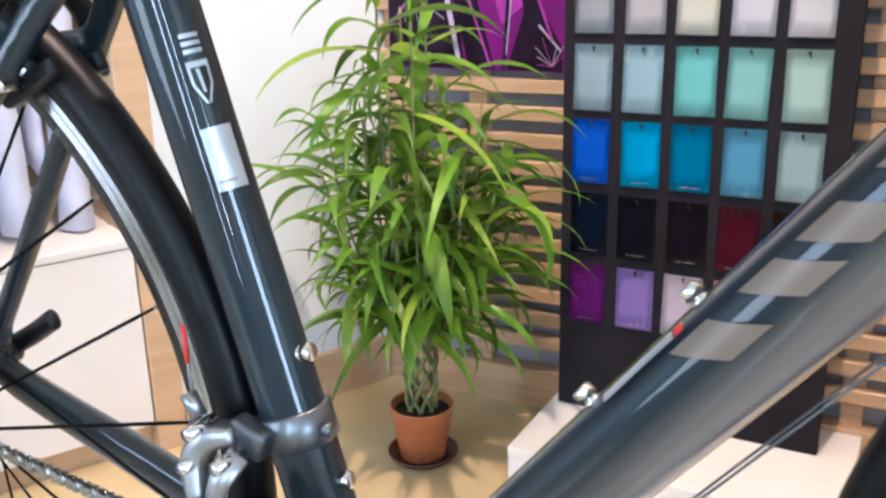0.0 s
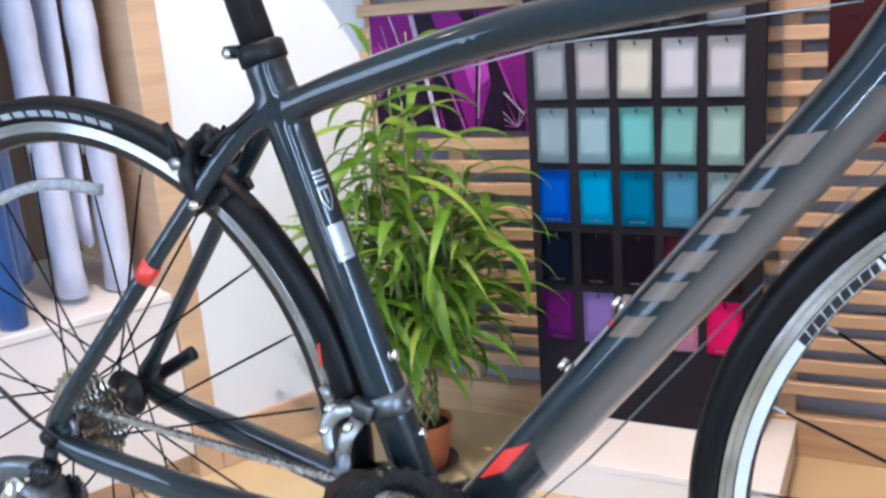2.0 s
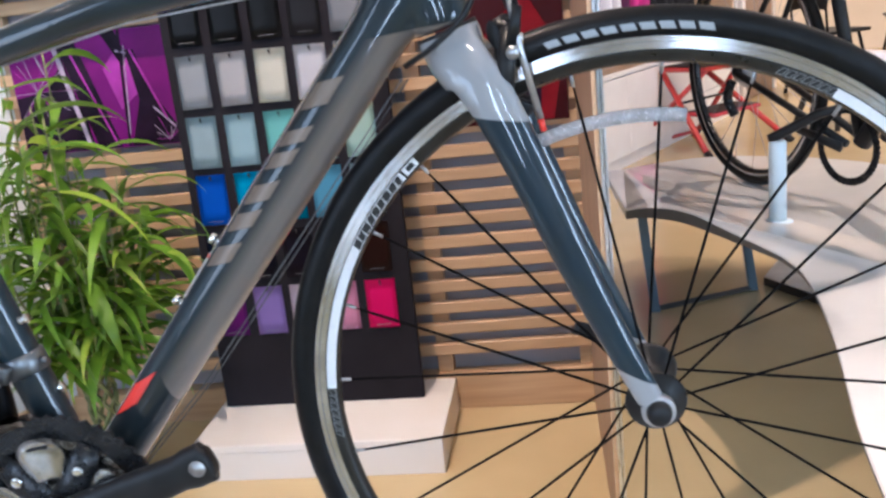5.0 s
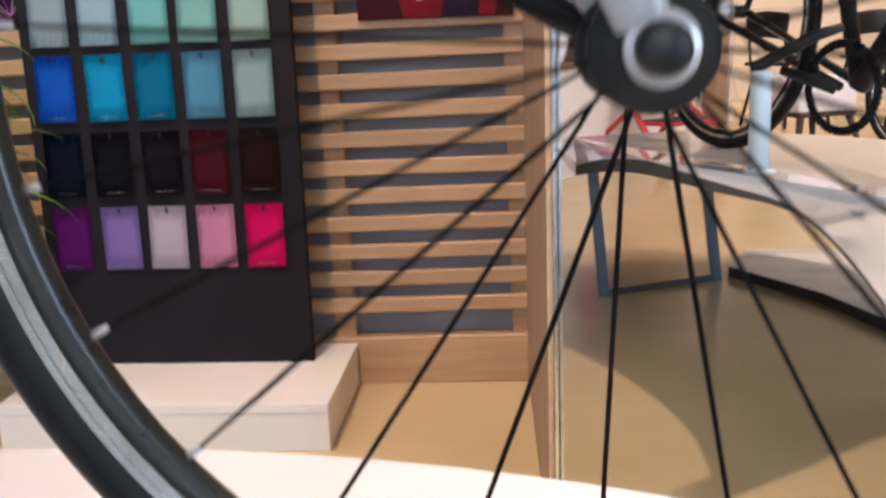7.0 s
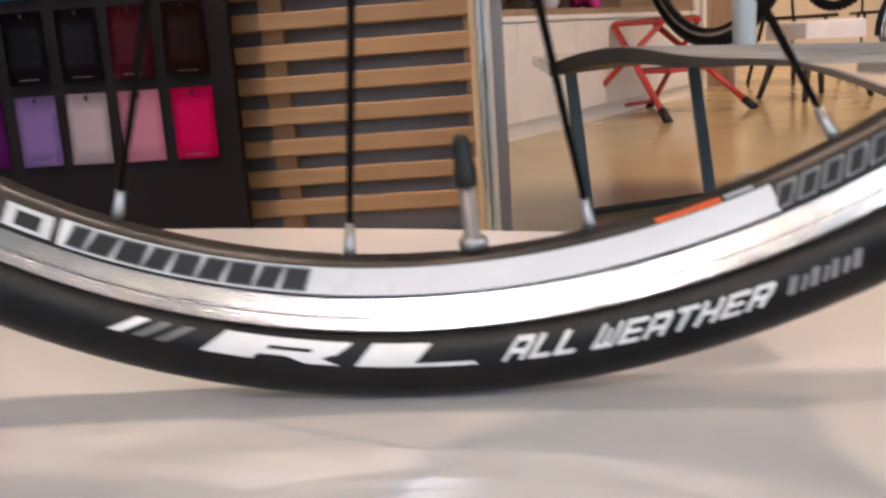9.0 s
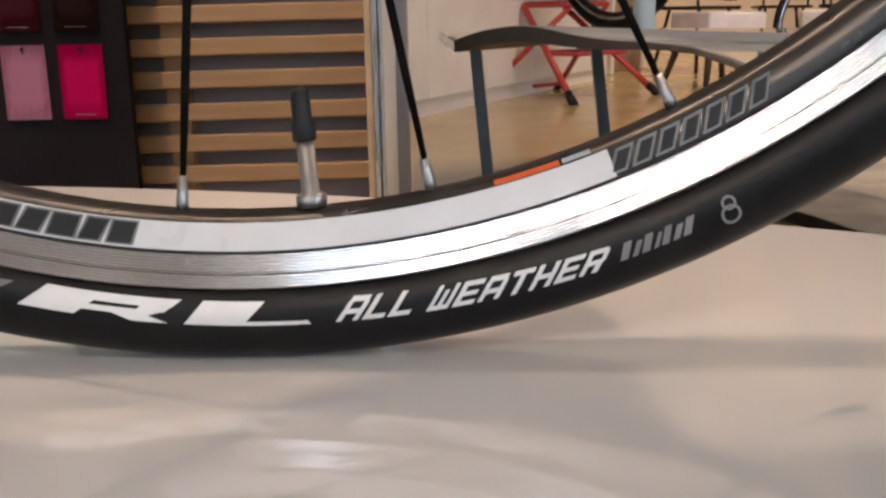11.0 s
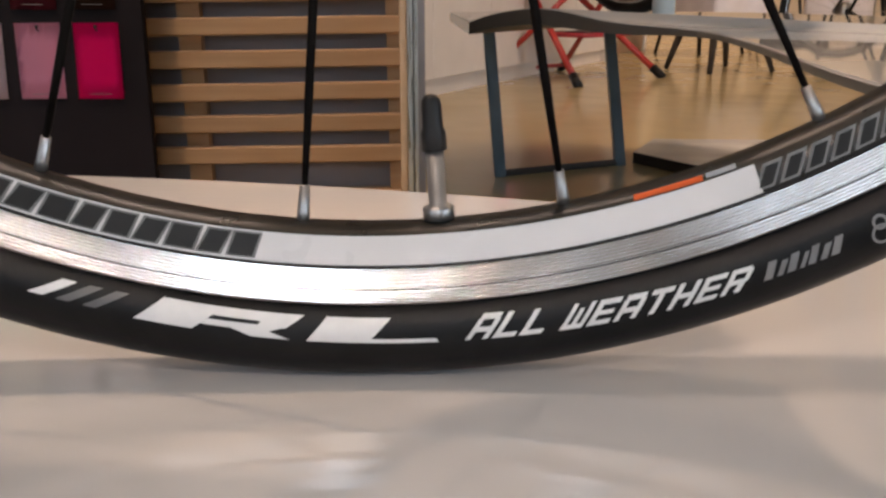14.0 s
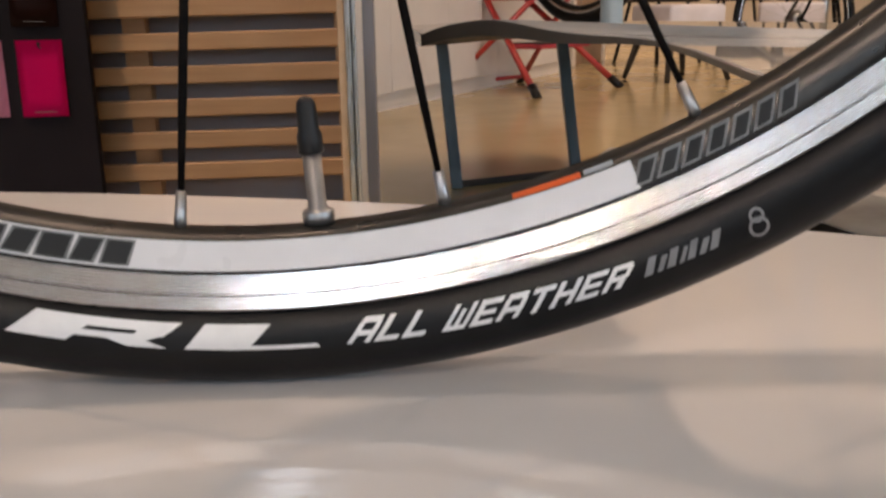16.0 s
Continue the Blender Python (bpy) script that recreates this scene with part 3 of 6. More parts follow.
# plinth of the colour board
plinth = tagged(empty("plinth"), "low white laminate plinth on the floor by the slats", "plinth")
part("top_panel", box(-0.957, -0.372, 1.052, 1.379, -0.2655, -0.2475, 0.0015), M_PLINTH, plinth, smooth=False)
part("front_panel", box(-0.956, -0.373, 1.0535, 1.070, FLOOR, -0.2658, 0.001), M_PLINTH, plinth, smooth=False)
part("side_panel", box(-0.956, -0.939, 1.0703, 1.378, FLOOR, -0.2658, 0.001), M_PLINTH, plinth, smooth=False)
part("side_panel", box(-0.390, -0.373, 1.0703, 1.378, FLOOR, -0.2658, 0.001), M_PLINTH, plinth, smooth=False)

# ---------- colour sample board ----------
board = tagged(empty("sample_board", pose(0, 1.262, 0)), "tall matt black board for hanging paint samples", "display board")
part("panel", box(-0.940, -0.439, 0.004, 0.022, -0.247, 0.915, 0.0015), M_BOARD, board, smooth=False)
ROWS = [(0.775, [(0.004, 0.045, 0.030), (0.06, 0.52, 0.04), (0.12, 0.62, 0.46), (0.50, 0.60, 0.07), (0.25, 0.24, 0.03)]),
        (0.636, [(0.012, 0.012, 0.014), (0.010, 0.010, 0.012), (0.012, 0.012, 0.013), (0.03, 0.028, 0.032), (0.34, 0.35, 0.38)]),
        (0.4965, [(0.33, 0.34, 0.36), (0.50, 0.46, 0.46), (0.78, 0.73, 0.57), (0.74, 0.71, 0.76), (0.74, 0.73, 0.77)]),
        (0.358, [(0.32, 0.45, 0.50), (0.34, 0.55, 0.62), (0.16, 0.62, 0.58), (0.24, 0.62, 0.56), (0.44, 0.70, 0.60)]),
        (0.2225, [(0.004, 0.09, 0.68), (0.0, 0.36, 0.72), (0.0, 0.17, 0.36), (0.08, 0.34, 0.54), (0.36, 0.55, 0.56)]),
        (0.0825, [(0.004, 0.009, 0.026), (0.006, 0.005, 0.012), (0.010, 0.006, 0.012), (0.085, 0.006, 0.016), (0.025, 0.007, 0.005)]),
        (-0.057, [(0.085, 0.004, 0.10), (0.24, 0.14, 0.50), (0.66, 0.52, 0.64), (0.78, 0.24, 0.42), (0.98, 0.003, 0.10)])]
NAMES = {0: "green", 1: "dark grey", 2: "pale grey", 3: "pale blue-green", 4: "blue", 5: "very dark", 6: "pink to violet"}
for ri, (zb, cols) in enumerate(ROWS):
    for ci, col in enumerate(cols):
        gloss = 0.15 if ri == 4 else 0.3
        mt = mat("sample_paint", tuple(c ** (1.05, 1.05, 0.76, 0.80, 0.84, 1.0, 0.76)[ri] for c in col), gloss, vary=0.02, scale=6, coat=0.0, spec=(0.2, 0.2, 0.15, 0.12, 0.05, 0.12, 0.05)[ri], rvary=0.04)
        x = -0.918 + 0.0920 * ci + random.uniform(-0.001, 0.001)
        tilt = random.uniform(-0.9, 0.9)
        card = tagged(empty("paint_sample_card", pose(x + 0.036, 1.2655, zb + 0.119, 0, tilt, 0)),
                      "glossy %s paint sample card hanging on the black board" % NAMES[ri], "sample card", "paint sample cards")
        bm = bmesh.new()
        cv = [[bm.verts.new((-0.036 + 0.072 * i / 6, -0.0015 - 0.0035 * (1 - (j / 4)) * (1.0 if j < 4 else 0) - 0.001 * math.sin(math.pi * i / 6), -0.119 * (1 - j / 4)))
               for j in range(5)] for i in range(7)]
        for i in range(6):
            for j in range(4):
                bm.faces.new((cv[i][j], cv[i + 1][j], cv[i + 1][j + 1], cv[i][j + 1]))
        bmesh.ops.solidify(bm, geom=bm.faces[:], thickness=-0.0012)
        part("card", bm, mt, card)
        hook = tube(curve([(0, 0.004, -0.004), (0, -0.005, -0.005), (0.0015, -0.007, -0.010), (0.004, -0.006, -0.013)], 3), 0.0012, 6)
        disc(0.0030, -0.0032, -0.0025, 10, hook, (0, 0, -0.006))
        part("hook", hook, M_BLACK, card)
        part("caption_bar", box(-0.017, 0.017, -0.0066, -0.0059, -0.1118, -0.1111), M_CAPW if sum(col) < 0.3 else M_CAP, card, smooth=False)

# ---------- posters ----------
poster = tagged(empty("poster", pose(0.004, SLAT_Y - 0.012, 0)), "purple and magenta poster on the slats", "poster")
part("sheet", box(-1.385, -0.985, 0.006, 0.0115, 0.408, 0.690), M_POSTP, poster, smooth=False)


def flat(name, pts, y, material, parent):
    bm = bmesh.new()
    bm.faces.new([bm.verts.new((x, y, z)) for x, z in pts])
    if bm.faces[:][0].normal.y > 0:
        bmesh.ops.reverse_faces(bm, faces=bm.faces[:])
    return part(name, bm, material, parent, smooth=False)


def streak(name, a, b, w, y, material):
    d = V((b[0] - a[0], b[1] - a[1])).normalized() * w / 2
    flat(name, [(a[0] - d.y, a[1] + d.x), (a[0] + d.y, a[1] - d.x), (b[0] + d.y * 0.8, b[1] - d.x * 0.8), (b[0] - d.y * 0.8, b[1] + d.x * 0.8)], y, material, poster)


flat("printed_shadow", [(-1.384, 0.410), (-1.205, 0.410), (-1.215, 0.500), (-1.262, 0.612), (-1.300, 0.560), (-1.384, 0.548)], 0.0055, M_POSTD, poster)
flat("printed_shadow", [(-1.262, 0.689), (-1.215, 0.689), (-1.135, 0.410), (-1.195, 0.410)], 0.0053, M_POSTD, poster)
flat("printed_glow", [(-1.150, 0.600), (-1.105, 0.650), (-1.060, 0.610), (-1.068, 0.540), (-1.120, 0.500)], 0.0056, M_POSTM, poster)
flat("printed_shadow", [(-1.145, 0.689), (-1.105, 0.689), (-1.085, 0.625), (-1.098, 0.600)], 0.0053, M_POSTD, poster)
flat("printed_shadow", [(-1.088, 0.640), (-1.066, 0.640), (-1.040, 0.540), (-0.988, 0.455), (-0.988, 0.410), (-1.110, 0.410), (-1.072, 0.520)], 0.0054, M_POSTD, poster)
for a, c, w, mt in (((-1.270, 0.689), (-1.215, 0.410), 0.013, M_POSTL), ((-1.262, 0.689), (-1.207, 0.410), 0.004, M_POSTD), ((-1.225, 0.640), (-1.145, 0.414), 0.005, M_POSTM),
                    ((-1.095, 0.689), (-1.116, 0.410), 0.008, M_POSTD), ((-1.088, 0.650), (-1.110, 0.440), 0.003, M_POSTL), ((-1.075, 0.640), (-1.010, 0.470), 0.006, M_POSTM),
                    ((-1.110, 0.640), (-1.085, 0.632), 0.006, M_POSTL), ((-1.040, 0.500), (-0.992, 0.450), 0.005, M_POSTL), ((-1.330, 0.689), (-1.300, 0.600), 0.004, M_POSTL)):
    streak("printed_tube", a, c, w, 0.0048, mt)
prn = random.Random(11)
for i in range(22):
    h = (-1.325, 0.560) if i < 15 else (-1.010, 0.420)
    a = radians(i * 25.7 + prn.uniform(-9, 9))
    ln = prn.uniform(0.06, 0.125) if i < 15 else prn.uniform(0.03, 0.06)
    e = (max(-1.384, min(-0.987, h[0] + ln * math.cos(a))), max(0.410, min(0.688, h[1] + ln * math.sin(a))))
    streak("printed_spoke", h, e, 0.0017, 0.0044, M_POSTL if i % 3 else M_POSTM)
poster = tagged(empty("poster", pose(0, SLAT_Y - 0.012, 0)), "dark poster with red shapes on the slats", "poster")
part("sheet", box(-0.336, -0.045, 0.006, 0.0115, 0.386, 0.780), M_POSTR, poster, smooth=False)
flat("printed_shape", [(-0.249, 0.389), (-0.079, 0.389), (-0.049, 0.539), (-0.129, 0.679), (-0.219, 0.599), (-0.279, 0.499)], 0.0055, M_POSTRR, poster)
flat("printed_shape", [(-0.319, 0.779), (-0.229, 0.779), (-0.199, 0.734), (-0.279, 0.739)], 0.0055, M_POSTRR, poster)
flat("printed_shadow", [(-0.179, 0.389), (-0.109, 0.389), (-0.099, 0.529), (-0.149, 0.579)], 0.0050, M_POSTD, poster)
flat("printed_line", [(-0.224, 0.419), (-0.214, 0.419), (-0.184, 0.599), (-0.194, 0.599)], 0.0046, M_POSTL, poster)

# ---------- potted bamboo ----------
PX, PY = -1.158, 1.082
plant = tagged(empty("potted_bamboo", pose(PX, PY, FLOOR)), "leafy braided lucky bamboo in a terracotta pot", "plant")
part("saucer", spun([(0.0005, 0.001), (0.052, 0.001), (0.068, 0.018), (0.071, 0.018), (0.070, 0.014), (0.055, 0.0), (0.0005, 0.0)], 40, "z"), M_SAUCER, plant)
part("pot", spun([(0.0005, 0.004), (0.043, 0.004), (0.045, 0.006), (0.0625, 0.114), (0.0640, 0.116), (0.0635, 0.1195), (0.0600, 0.1195), (0.055, 0.09), (0.0005, 0.085)], 40, "z"), M_TERRA, plant, "plain terracotta plant pot")
part("soil", spun([(0.0005, 0.106), (0.03, 0.109), (0.0565, 0.104), (0.05, 0.092), (0.0005, 0.092)], 24, "z"), M_SOIL, plant)
rnd = random.Random(5)
for i in range(14):
    d = 1 if i % 2 else -1
    a0 = 2 * math.pi * i / 14
    pts = []
    for j in range(25):
        s = j / 24
        a = a0 + d * s * 3.0
        r = 0.026 + 0.008 * s + 0.003 * d * math.cos(7 * s * 2.6)
        pts.append((r * math.cos(a), r * math.sin(a), 0.10 + 0.165 * s))
    part("braided_stem", tube(pts, 0.0040, 8), M_STEM, plant)


def leafmesh(length, width, droop, twist, seed):
    r = random.Random(seed)
    n = 9
    bm = bmesh.new()
    rows = []
    p = V((0, 0, 0))
    ang = 0.35
    for i in range(n + 1):
        s = i / n
        w = width * (math.sin(math.pi * min(1, s * 0.93 + 0.07) ** 0.75)) * 0.5 if i < n else 0.0003
        tw = twist * s
        c = V((math.cos(tw), 0, math.sin(tw)))
        rows.append([bm.verts.new(p - c * w + V((0, 0, w * 0.35))), bm.verts.new(p), bm.verts.new(p + c * w + V((0, 0, w * 0.35)))])
        ang -= droop * (0.4 + s) / n
        p = p + V((0, math.cos(ang), math.sin(ang))) * (length / n)
    for i in range(n):
        for k in range(2):
            bm.faces.new((rows[i][k], rows[i][k + 1], rows[i + 1][k + 1], rows[i + 1][k]))
    return bm


LEAVES = [part("leaf", leafmesh(0.155 + 0.018 * (i % 5), 0.018 + 0.0033 * (i % 4), 1.4 + 0.35 * (i % 4), 0.5 * ((i % 3) - 1), i), M_LEAFY if i in (3, 8) else M_LEAF, plant,
               m=pose(0.02, 0.0, 0.33 + 0.02 * i, 0, 0, 36 * i)) for i in range(10)]
for i in range(22):
    a = 2 * math.pi * i / 22 + rnd.uniform(-0.2, 0.2)
    out = rnd.uniform(0.04, 0.17) * (1.35 if math.cos(a) < -0.3 else 1.0)
    top = rnd.uniform(0.60, 1.02) if out < 0.12 else rnd.uniform(0.42, 0.80)
    base = V((0.032 * math.cos(a), 0.032 * math.sin(a), 0.255))
    tip = V((out * math.cos(a), out * math.sin(a), top))
    mid = base.lerp(tip, 0.5) + V((math.cos(a), math.sin(a), 0)) * 0.025
    pts = curve([base, mid, tip], 10)
    part("stem", tube(pts, [0.0035 - 0.0018 * j / (len(pts) - 1) for j in range(len(pts))], 6), M_STEM, plant)
    n = int(11 + (top - 0.35) * 22)
    for j in range(n):
        s = 0.12 + 0.88 * (j + rnd.uniform(0, 0.8)) / n
        q = pts[min(len(pts) - 1, int(s * (len(pts) - 1)))]
        az = a + 2.4 * j + rnd.uniform(-0.6, 0.6) if j < n - 2 else a + rnd.uniform(-1, 1)
        sc = rnd.uniform(0.75, 1.25)
        lf = LEAVES[rnd.choice((0, 1, 2, 4, 5, 6, 7, 9, 0, 1, 2, 4, 5, 6, 7, 9, 3, 8))]
        again(lf, plant, pose(q[0], q[1], q[2], rnd.uniform(-25, 30), rnd.uniform(-25, 25), math.degrees(az) - 90) @ Matrix.Scale(sc, 4), "leaf")

# ---------- the bicycle ----------
R_HUB = 0.336
bike = tagged(empty("road_bicycle"), "graphite and silver carbon road bicycle without pedals on the platform", "bicycle")


def tyre_y(r):
    return -math.sqrt(max(1e-8, 0.0137 ** 2 - (r - 0.3223) ** 2)) - 0.0004


def rim_y(r):
    return -(0.0082 + (r - 0.290) * 0.11) - 0.0005


def chips(a0, a1, r0, r1, y, count, lean, gap=0.3):
    """A row of slanted blocks along a wheel's side, in place of lettering."""
    bm = bmesh.new()
    step = (a1 - a0) / count
    for i in range(count):
        sector(a0 + step * i, a0 + step * (i + 1 - gap), r0, r1, y, 5, bm, lean)
    return bm


def turned_ring(r0, r1, y0, slope, side, grooves=11, fine=8, steps=240):
    """A machined brake track: a ring with shallow round-backed grooves left by the lathe."""
    rows = grooves * fine
    width = (r1 - r0) / grooves
    verts, faces = [], []
    for i in range(steps):
        a = 2 * math.pi * i / steps
        for j in range(rows + 1):
            r = r0 + (r1 - r0) * j / rows
            u = 2 * ((j % fine) / fine) - 1
            verts.append((r * math.cos(a), side * (y0 + (r - r0) * slope + 0.16 * width * (1 - u * u)), r * math.sin(a)))
    n = rows + 1
    for i in range(steps):
        for j in range(rows):
            q = (i * n + j, i * n + j + 1, (i + 1) % steps * n + j + 1, (i + 1) % steps * n + j)
            faces.append(q if side > 0 else q[::-1])
    me = bpy.data.meshes.new("ring")
    me.from_pydata(verts, [], faces)
    bm = bmesh.new()
    bm.from_mesh(me)
    bmesh.ops.recalc_face_normals(bm, faces=bm.faces[:])
    bpy.data.meshes.remove(me)
    return bm


def wheel(front):
    name = "front_wheel" if front else "rear_wheel"
    rim = spun([(0.2905, 0.0035), (0.2893, 0.0), (0.2905, -0.0035), (0.2925, -0.0080), (0.300, -0.0093), (0.3115, -0.0105), (0.3125, -0.0088),
                (0.3100, 0.0), (0.3125, 0.0088), (0.3115, 0.0105), (0.300, 0.0093), (0.2925, 0.0080)], 160)
    w = part(name, rim, M_RIM, bike, "black rim with silver brake track", m=pose(0 if front else -0.962, 0, R_HUB))
    prof = []
    for i in range(22):
        a = math.pi * 2 * i / 22
        prof.append((0.3223 + 0.0137 * math.cos(a), 0.0137 * math.sin(a)))
    part("tyre", spun(prof, 200), M_RUBBER, w, "black slick road tyre")
    for s in (-1, 1):
        part("brake_track", turned_ring(0.3012, 0.3115, 0.0099, 0.08, s), M_TRACK, w)
    part("wear_line", sector(0, 360, 0.30695, 0.30745, lambda r: -0.01078, 240), M_GPRINT, w)
    part("wear_line", sector(0, 360, 0.3003, 0.3012, lambda r: -0.0102, 240), M_KPRINT, w)
    # white panels with printed blocks
    panels = (245.0, 130.6, 12.0) if front else (196.0, 300.0)
    for p in panels:
        part("white_panel", sector(p + 3.4, p + 46.4, 0.2918, 0.3003, rim_y, 48), M_RIMWHITE, w, "white rim decal")
        part("round_mark", sector(p - 0.1, p + 2.9, 0.2924, 0.2998, rim_y, 8), M_WPRINT, w)
        part("round_mark_centre", sector(p + 0.6, p + 2.2, 0.2938, 0.2985, lambda r: rim_y(r) - 0.0003, 6), M_KPRINT, w)
        edge, ink = bmesh.new(), bmesh.new()
        at = p + 4.0
        for k, wd in enumerate((1.25, 1.6, 1.75, 1.45, 1.6, 1.5, 1.75, 1.4, 1.6)):
            lean = -0.55 if k % 2 else -0.35
            sector(at, at + wd, 0.2922, 0.2996, lambda r: rim_y(r) - 0.0003, 5, edge, lean)
            sector(at + 0.14, at + wd - 0.14, 0.2927, 0.2991, lambda r: rim_y(r) - 0.0005, 5, ink, lean)
            at += wd + 0.12
        part("maker_print", edge, M_GPRINT2, w, "dark printed name as plain blocks")
        part("maker_print_centre", ink, M_KPRINT, w)
        part("check_print", chips(p + 46.4, p + 56.2, 0.2927, 0.2995, rim_y, 7, -0.9, 0.2), M_GPRINT2, w)
        part("check_print_centre", chips(p + 46.58, p + 56.38, 0.2935, 0.2987, lambda r: rim_y(r) - 0.0003, 7, -0.7, 0.46), M_KPRINT, w)
    if front:
        part("orange_label", sector(284.7, 288.6, 0.2900, 0.2917, lambda r: -0.0079, 10), M_ORANGE, w)
        part("clear_label", sector(288.8, 290.5, 0.2900, 0.2914, lambda r: -0.0078, 6), M_STICK, w)
    # tyre lettering
    t0 = 257.9 if front else 230.3
    vs, fs = cells([((0.0, 0.0), (0.19, 0.0), (0.285, 1.0), (0.085, 1.0)), ((0.285, 1.0), (0.253, 0.66), (0.518, 0.64), (0.555, 1.0)),
                    ((0.415, 0.68), (0.40, 0.46), (0.495, 0.44), (0.520, 0.68)), ((0.238, 0.50), (0.215, 0.26), (0.44, 0.26), (0.498, 0.50)),
                    ((0.31, 0.28), (0.385, 0.0), (0.51, 0.0), (0.44, 0.28)), ((0.565, 0.0), (0.765, 0.0), (0.845, 1.0), (0.63, 1.0)), ((0.765, 0.0), (1.0, 0.0), (0.992, 0.17), (0.778, 0.17))])
    part("tyre_print", mapped(vs, fs, lambda u, v: (lambda a, r: (r * math.cos(a), tyre_y(r), r * math.sin(a)))(radians(t0 + 15.45 * u), 0.3210 + 0.0013 * u - 0.0069 * v)), M_WPRINT, w, "white printed letters")
    vs, fs = stroke_text("ALL WEATHER")
    part("tyre_print", mapped(vs, fs, lambda u, v: (lambda a, r: (r * math.cos(a), tyre_y(r), r * math.sin(a)))(radians(t0 + 17.3 + 14.1 * u + 1.05 * (v - 0.5)), 0.3223 + 0.0019 * u - (0.0069 - 0.0009 * u) * v)), M_WPRINT, w, "white printed letters")
    at = t0 + 32.3
    for k, wd in enumerate((0.55, 0.4, 0.55, 0.3, 0.5, 0.45, 0.55)):
        part("small_print", chips(at, at + wd, 0.3188 + 0.0008 * (k % 2), 0.3236, tyre_y, 1, -0.5, 0.2), M_GPRINT2, w)
        at += wd + 0.12
    for ca, cr, rr in ((t0 + 38.2, 0.3234, 0.0030), (t0 + 38.3, 0.3200, 0.0022)):
        ring = bmesh.new()
        for i in range(20):
            p = []
            for j in (0, 1):
                for q in (0, 1):
                    ph = 2 * math.pi * (i + j) / 20
                    r = cr + (rr - 0.0008 * q) * math.sin(ph)
                    a = radians(ca) + (rr - 0.0008 * q) * math.cos(ph) / cr
                    p.append(ring.verts.new((r * math.cos(a), tyre_y(r), r * math.sin(a))))
            ring.faces.new((p[0], p[1], p[3], p[2]))
        part("ring_print", ring, M_GPRINT2, w)
    part("slash_print", chips(t0 - 4.6, t0 - 3.65, 0.3150, 0.3205, tyre_y, 1, -1.5, 0.2), M_WPRINT, w)
    part("slash_print", chips(t0 - 3.2, t0 - 0.5, 0.3150, 0.3205, tyre_y, 2, -1.5, 0.5), M_GPRINT, w)
    b0, b1 = (79.0, 104.1) if front else (72.9, 103.8)
    part("maker_print", chips(b0, b1, 0.3172, 0.3232, tyre_y, 9, 0.5, 0.24), M_CAP, w, "white printed name as plain blocks")
    # hub
    if front:
        hub = spun([(0.0001, -0.050), (0.010, -0.050), (0.013, -0.044), (0.0155, -0.041), (0.026, -0.037), (0.027, -0.034), (0.024, -0.030), (0.013, -0.022),
                    (0.011, 0.0), (0.013, 0.022), (0.024, 0.030), (0.027, 0.034), (0.026, 0.037), (0.013, 0.044), (0.010, 0.050), (0.0001, 0.050)], 40, closed=False)
    else:
        hub = spun([(0.0001, -0.066), (0.011, -0.066), (0.014, -0.052), (0.018, -0.018), (0.032, -0.016), (0.033, -0.013), (0.028, -0.010), (0.014, 0.0),
                    (0.016, 0.026), (0.026, 0.032), (0.028, 0.036), (0.014, 0.042), (0.011, 0.062), (0.0001, 0.066)], 40, closed=False)
    part("hub", hub, M_BLACK, w)
    rh = 0.024 if front else 0.029
    for side in (0, 1):
        sp = nip = None
        for k in range(12):
            a = radians((281.0 if front else 7.5) + 15 * (2 * k + side))
            yh = (-0.0355 if side == 0 else 0.0355) if front else (-0.0145 if side == 0 else 0.034)
            da = 0.0 if front else radians(75 if k % 2 else -75)
            p0 = V((rh * math.cos(a + da), yh, rh * math.sin(a + da)))
            p1 = V((0.280 * math.cos(a), yh * 0.035, 0.280 * math.sin(a)))
            bm = tube([p0, p0.lerp(p1, 0.08), p0.lerp(p1, 0.9), p1], [0.0010, (0.0007, 0.00145), (0.0007, 0.00145), 0.0010], 6)
            part("spoke", bm, M_SPOKE, w)
            q = V((math.cos(a), 0, math.sin(a)))
            part("nipple", tube([q * 0.2798 + V((0, yh * 0.035, 0)), q * 0.2872, q * 0.2902], [0.0015, 0.0018, 0.0020], 8), M_SILVER, w)
    # spoke reflector
    r0, r1 = (80.4, 111.5) if front else (79.2, 114.8)
    ref = spun([(0.241, -0.004), (0.2520, -0.004), (0.2520, 0.004), (0.241, 0.004)], 120)
    bmesh.ops.delete(ref, geom=[f for f in ref.faces if not (r0 < math.degrees(math.atan2(f.calc_center_median().z, f.calc_center_median().x)) < r1)], context="FACES")
    bmesh.ops.holes_fill(ref, edges=[e for e in ref.edges if e.is_boundary])
    part("spoke_reflector", ref, M_CLEAR, w, "clear plastic spoke reflector")
    # valve
    va = radians(273.8) if front else radians(200)
    q = V((math.cos(va), 0, math.sin(va)))
    part("valve_stem", tube([q * 0.2895, q * 0.2863, q * 0.2858, q * 0.2852, q * 0.268], [0.0046, 0.0046, 0.0042, 0.0027, 0.0027], 14), M_SILVER, w, "silver threaded valve stem")
    part("valve_cap", tube([q * 0.2695, q * 0.2692, q * 0.2645, q * 0.2630, q * 0.2575, q * 0.2552, q * 0.2540, q * 0.2536], [0.0034, 0.0037, 0.0036, 0.0030, 0.0029, 0.0026, 0.0016, 0.0004], 16), M_BLACK, w, "black plastic valve cap")
    return w


wheel(True)
rw = wheel(False)

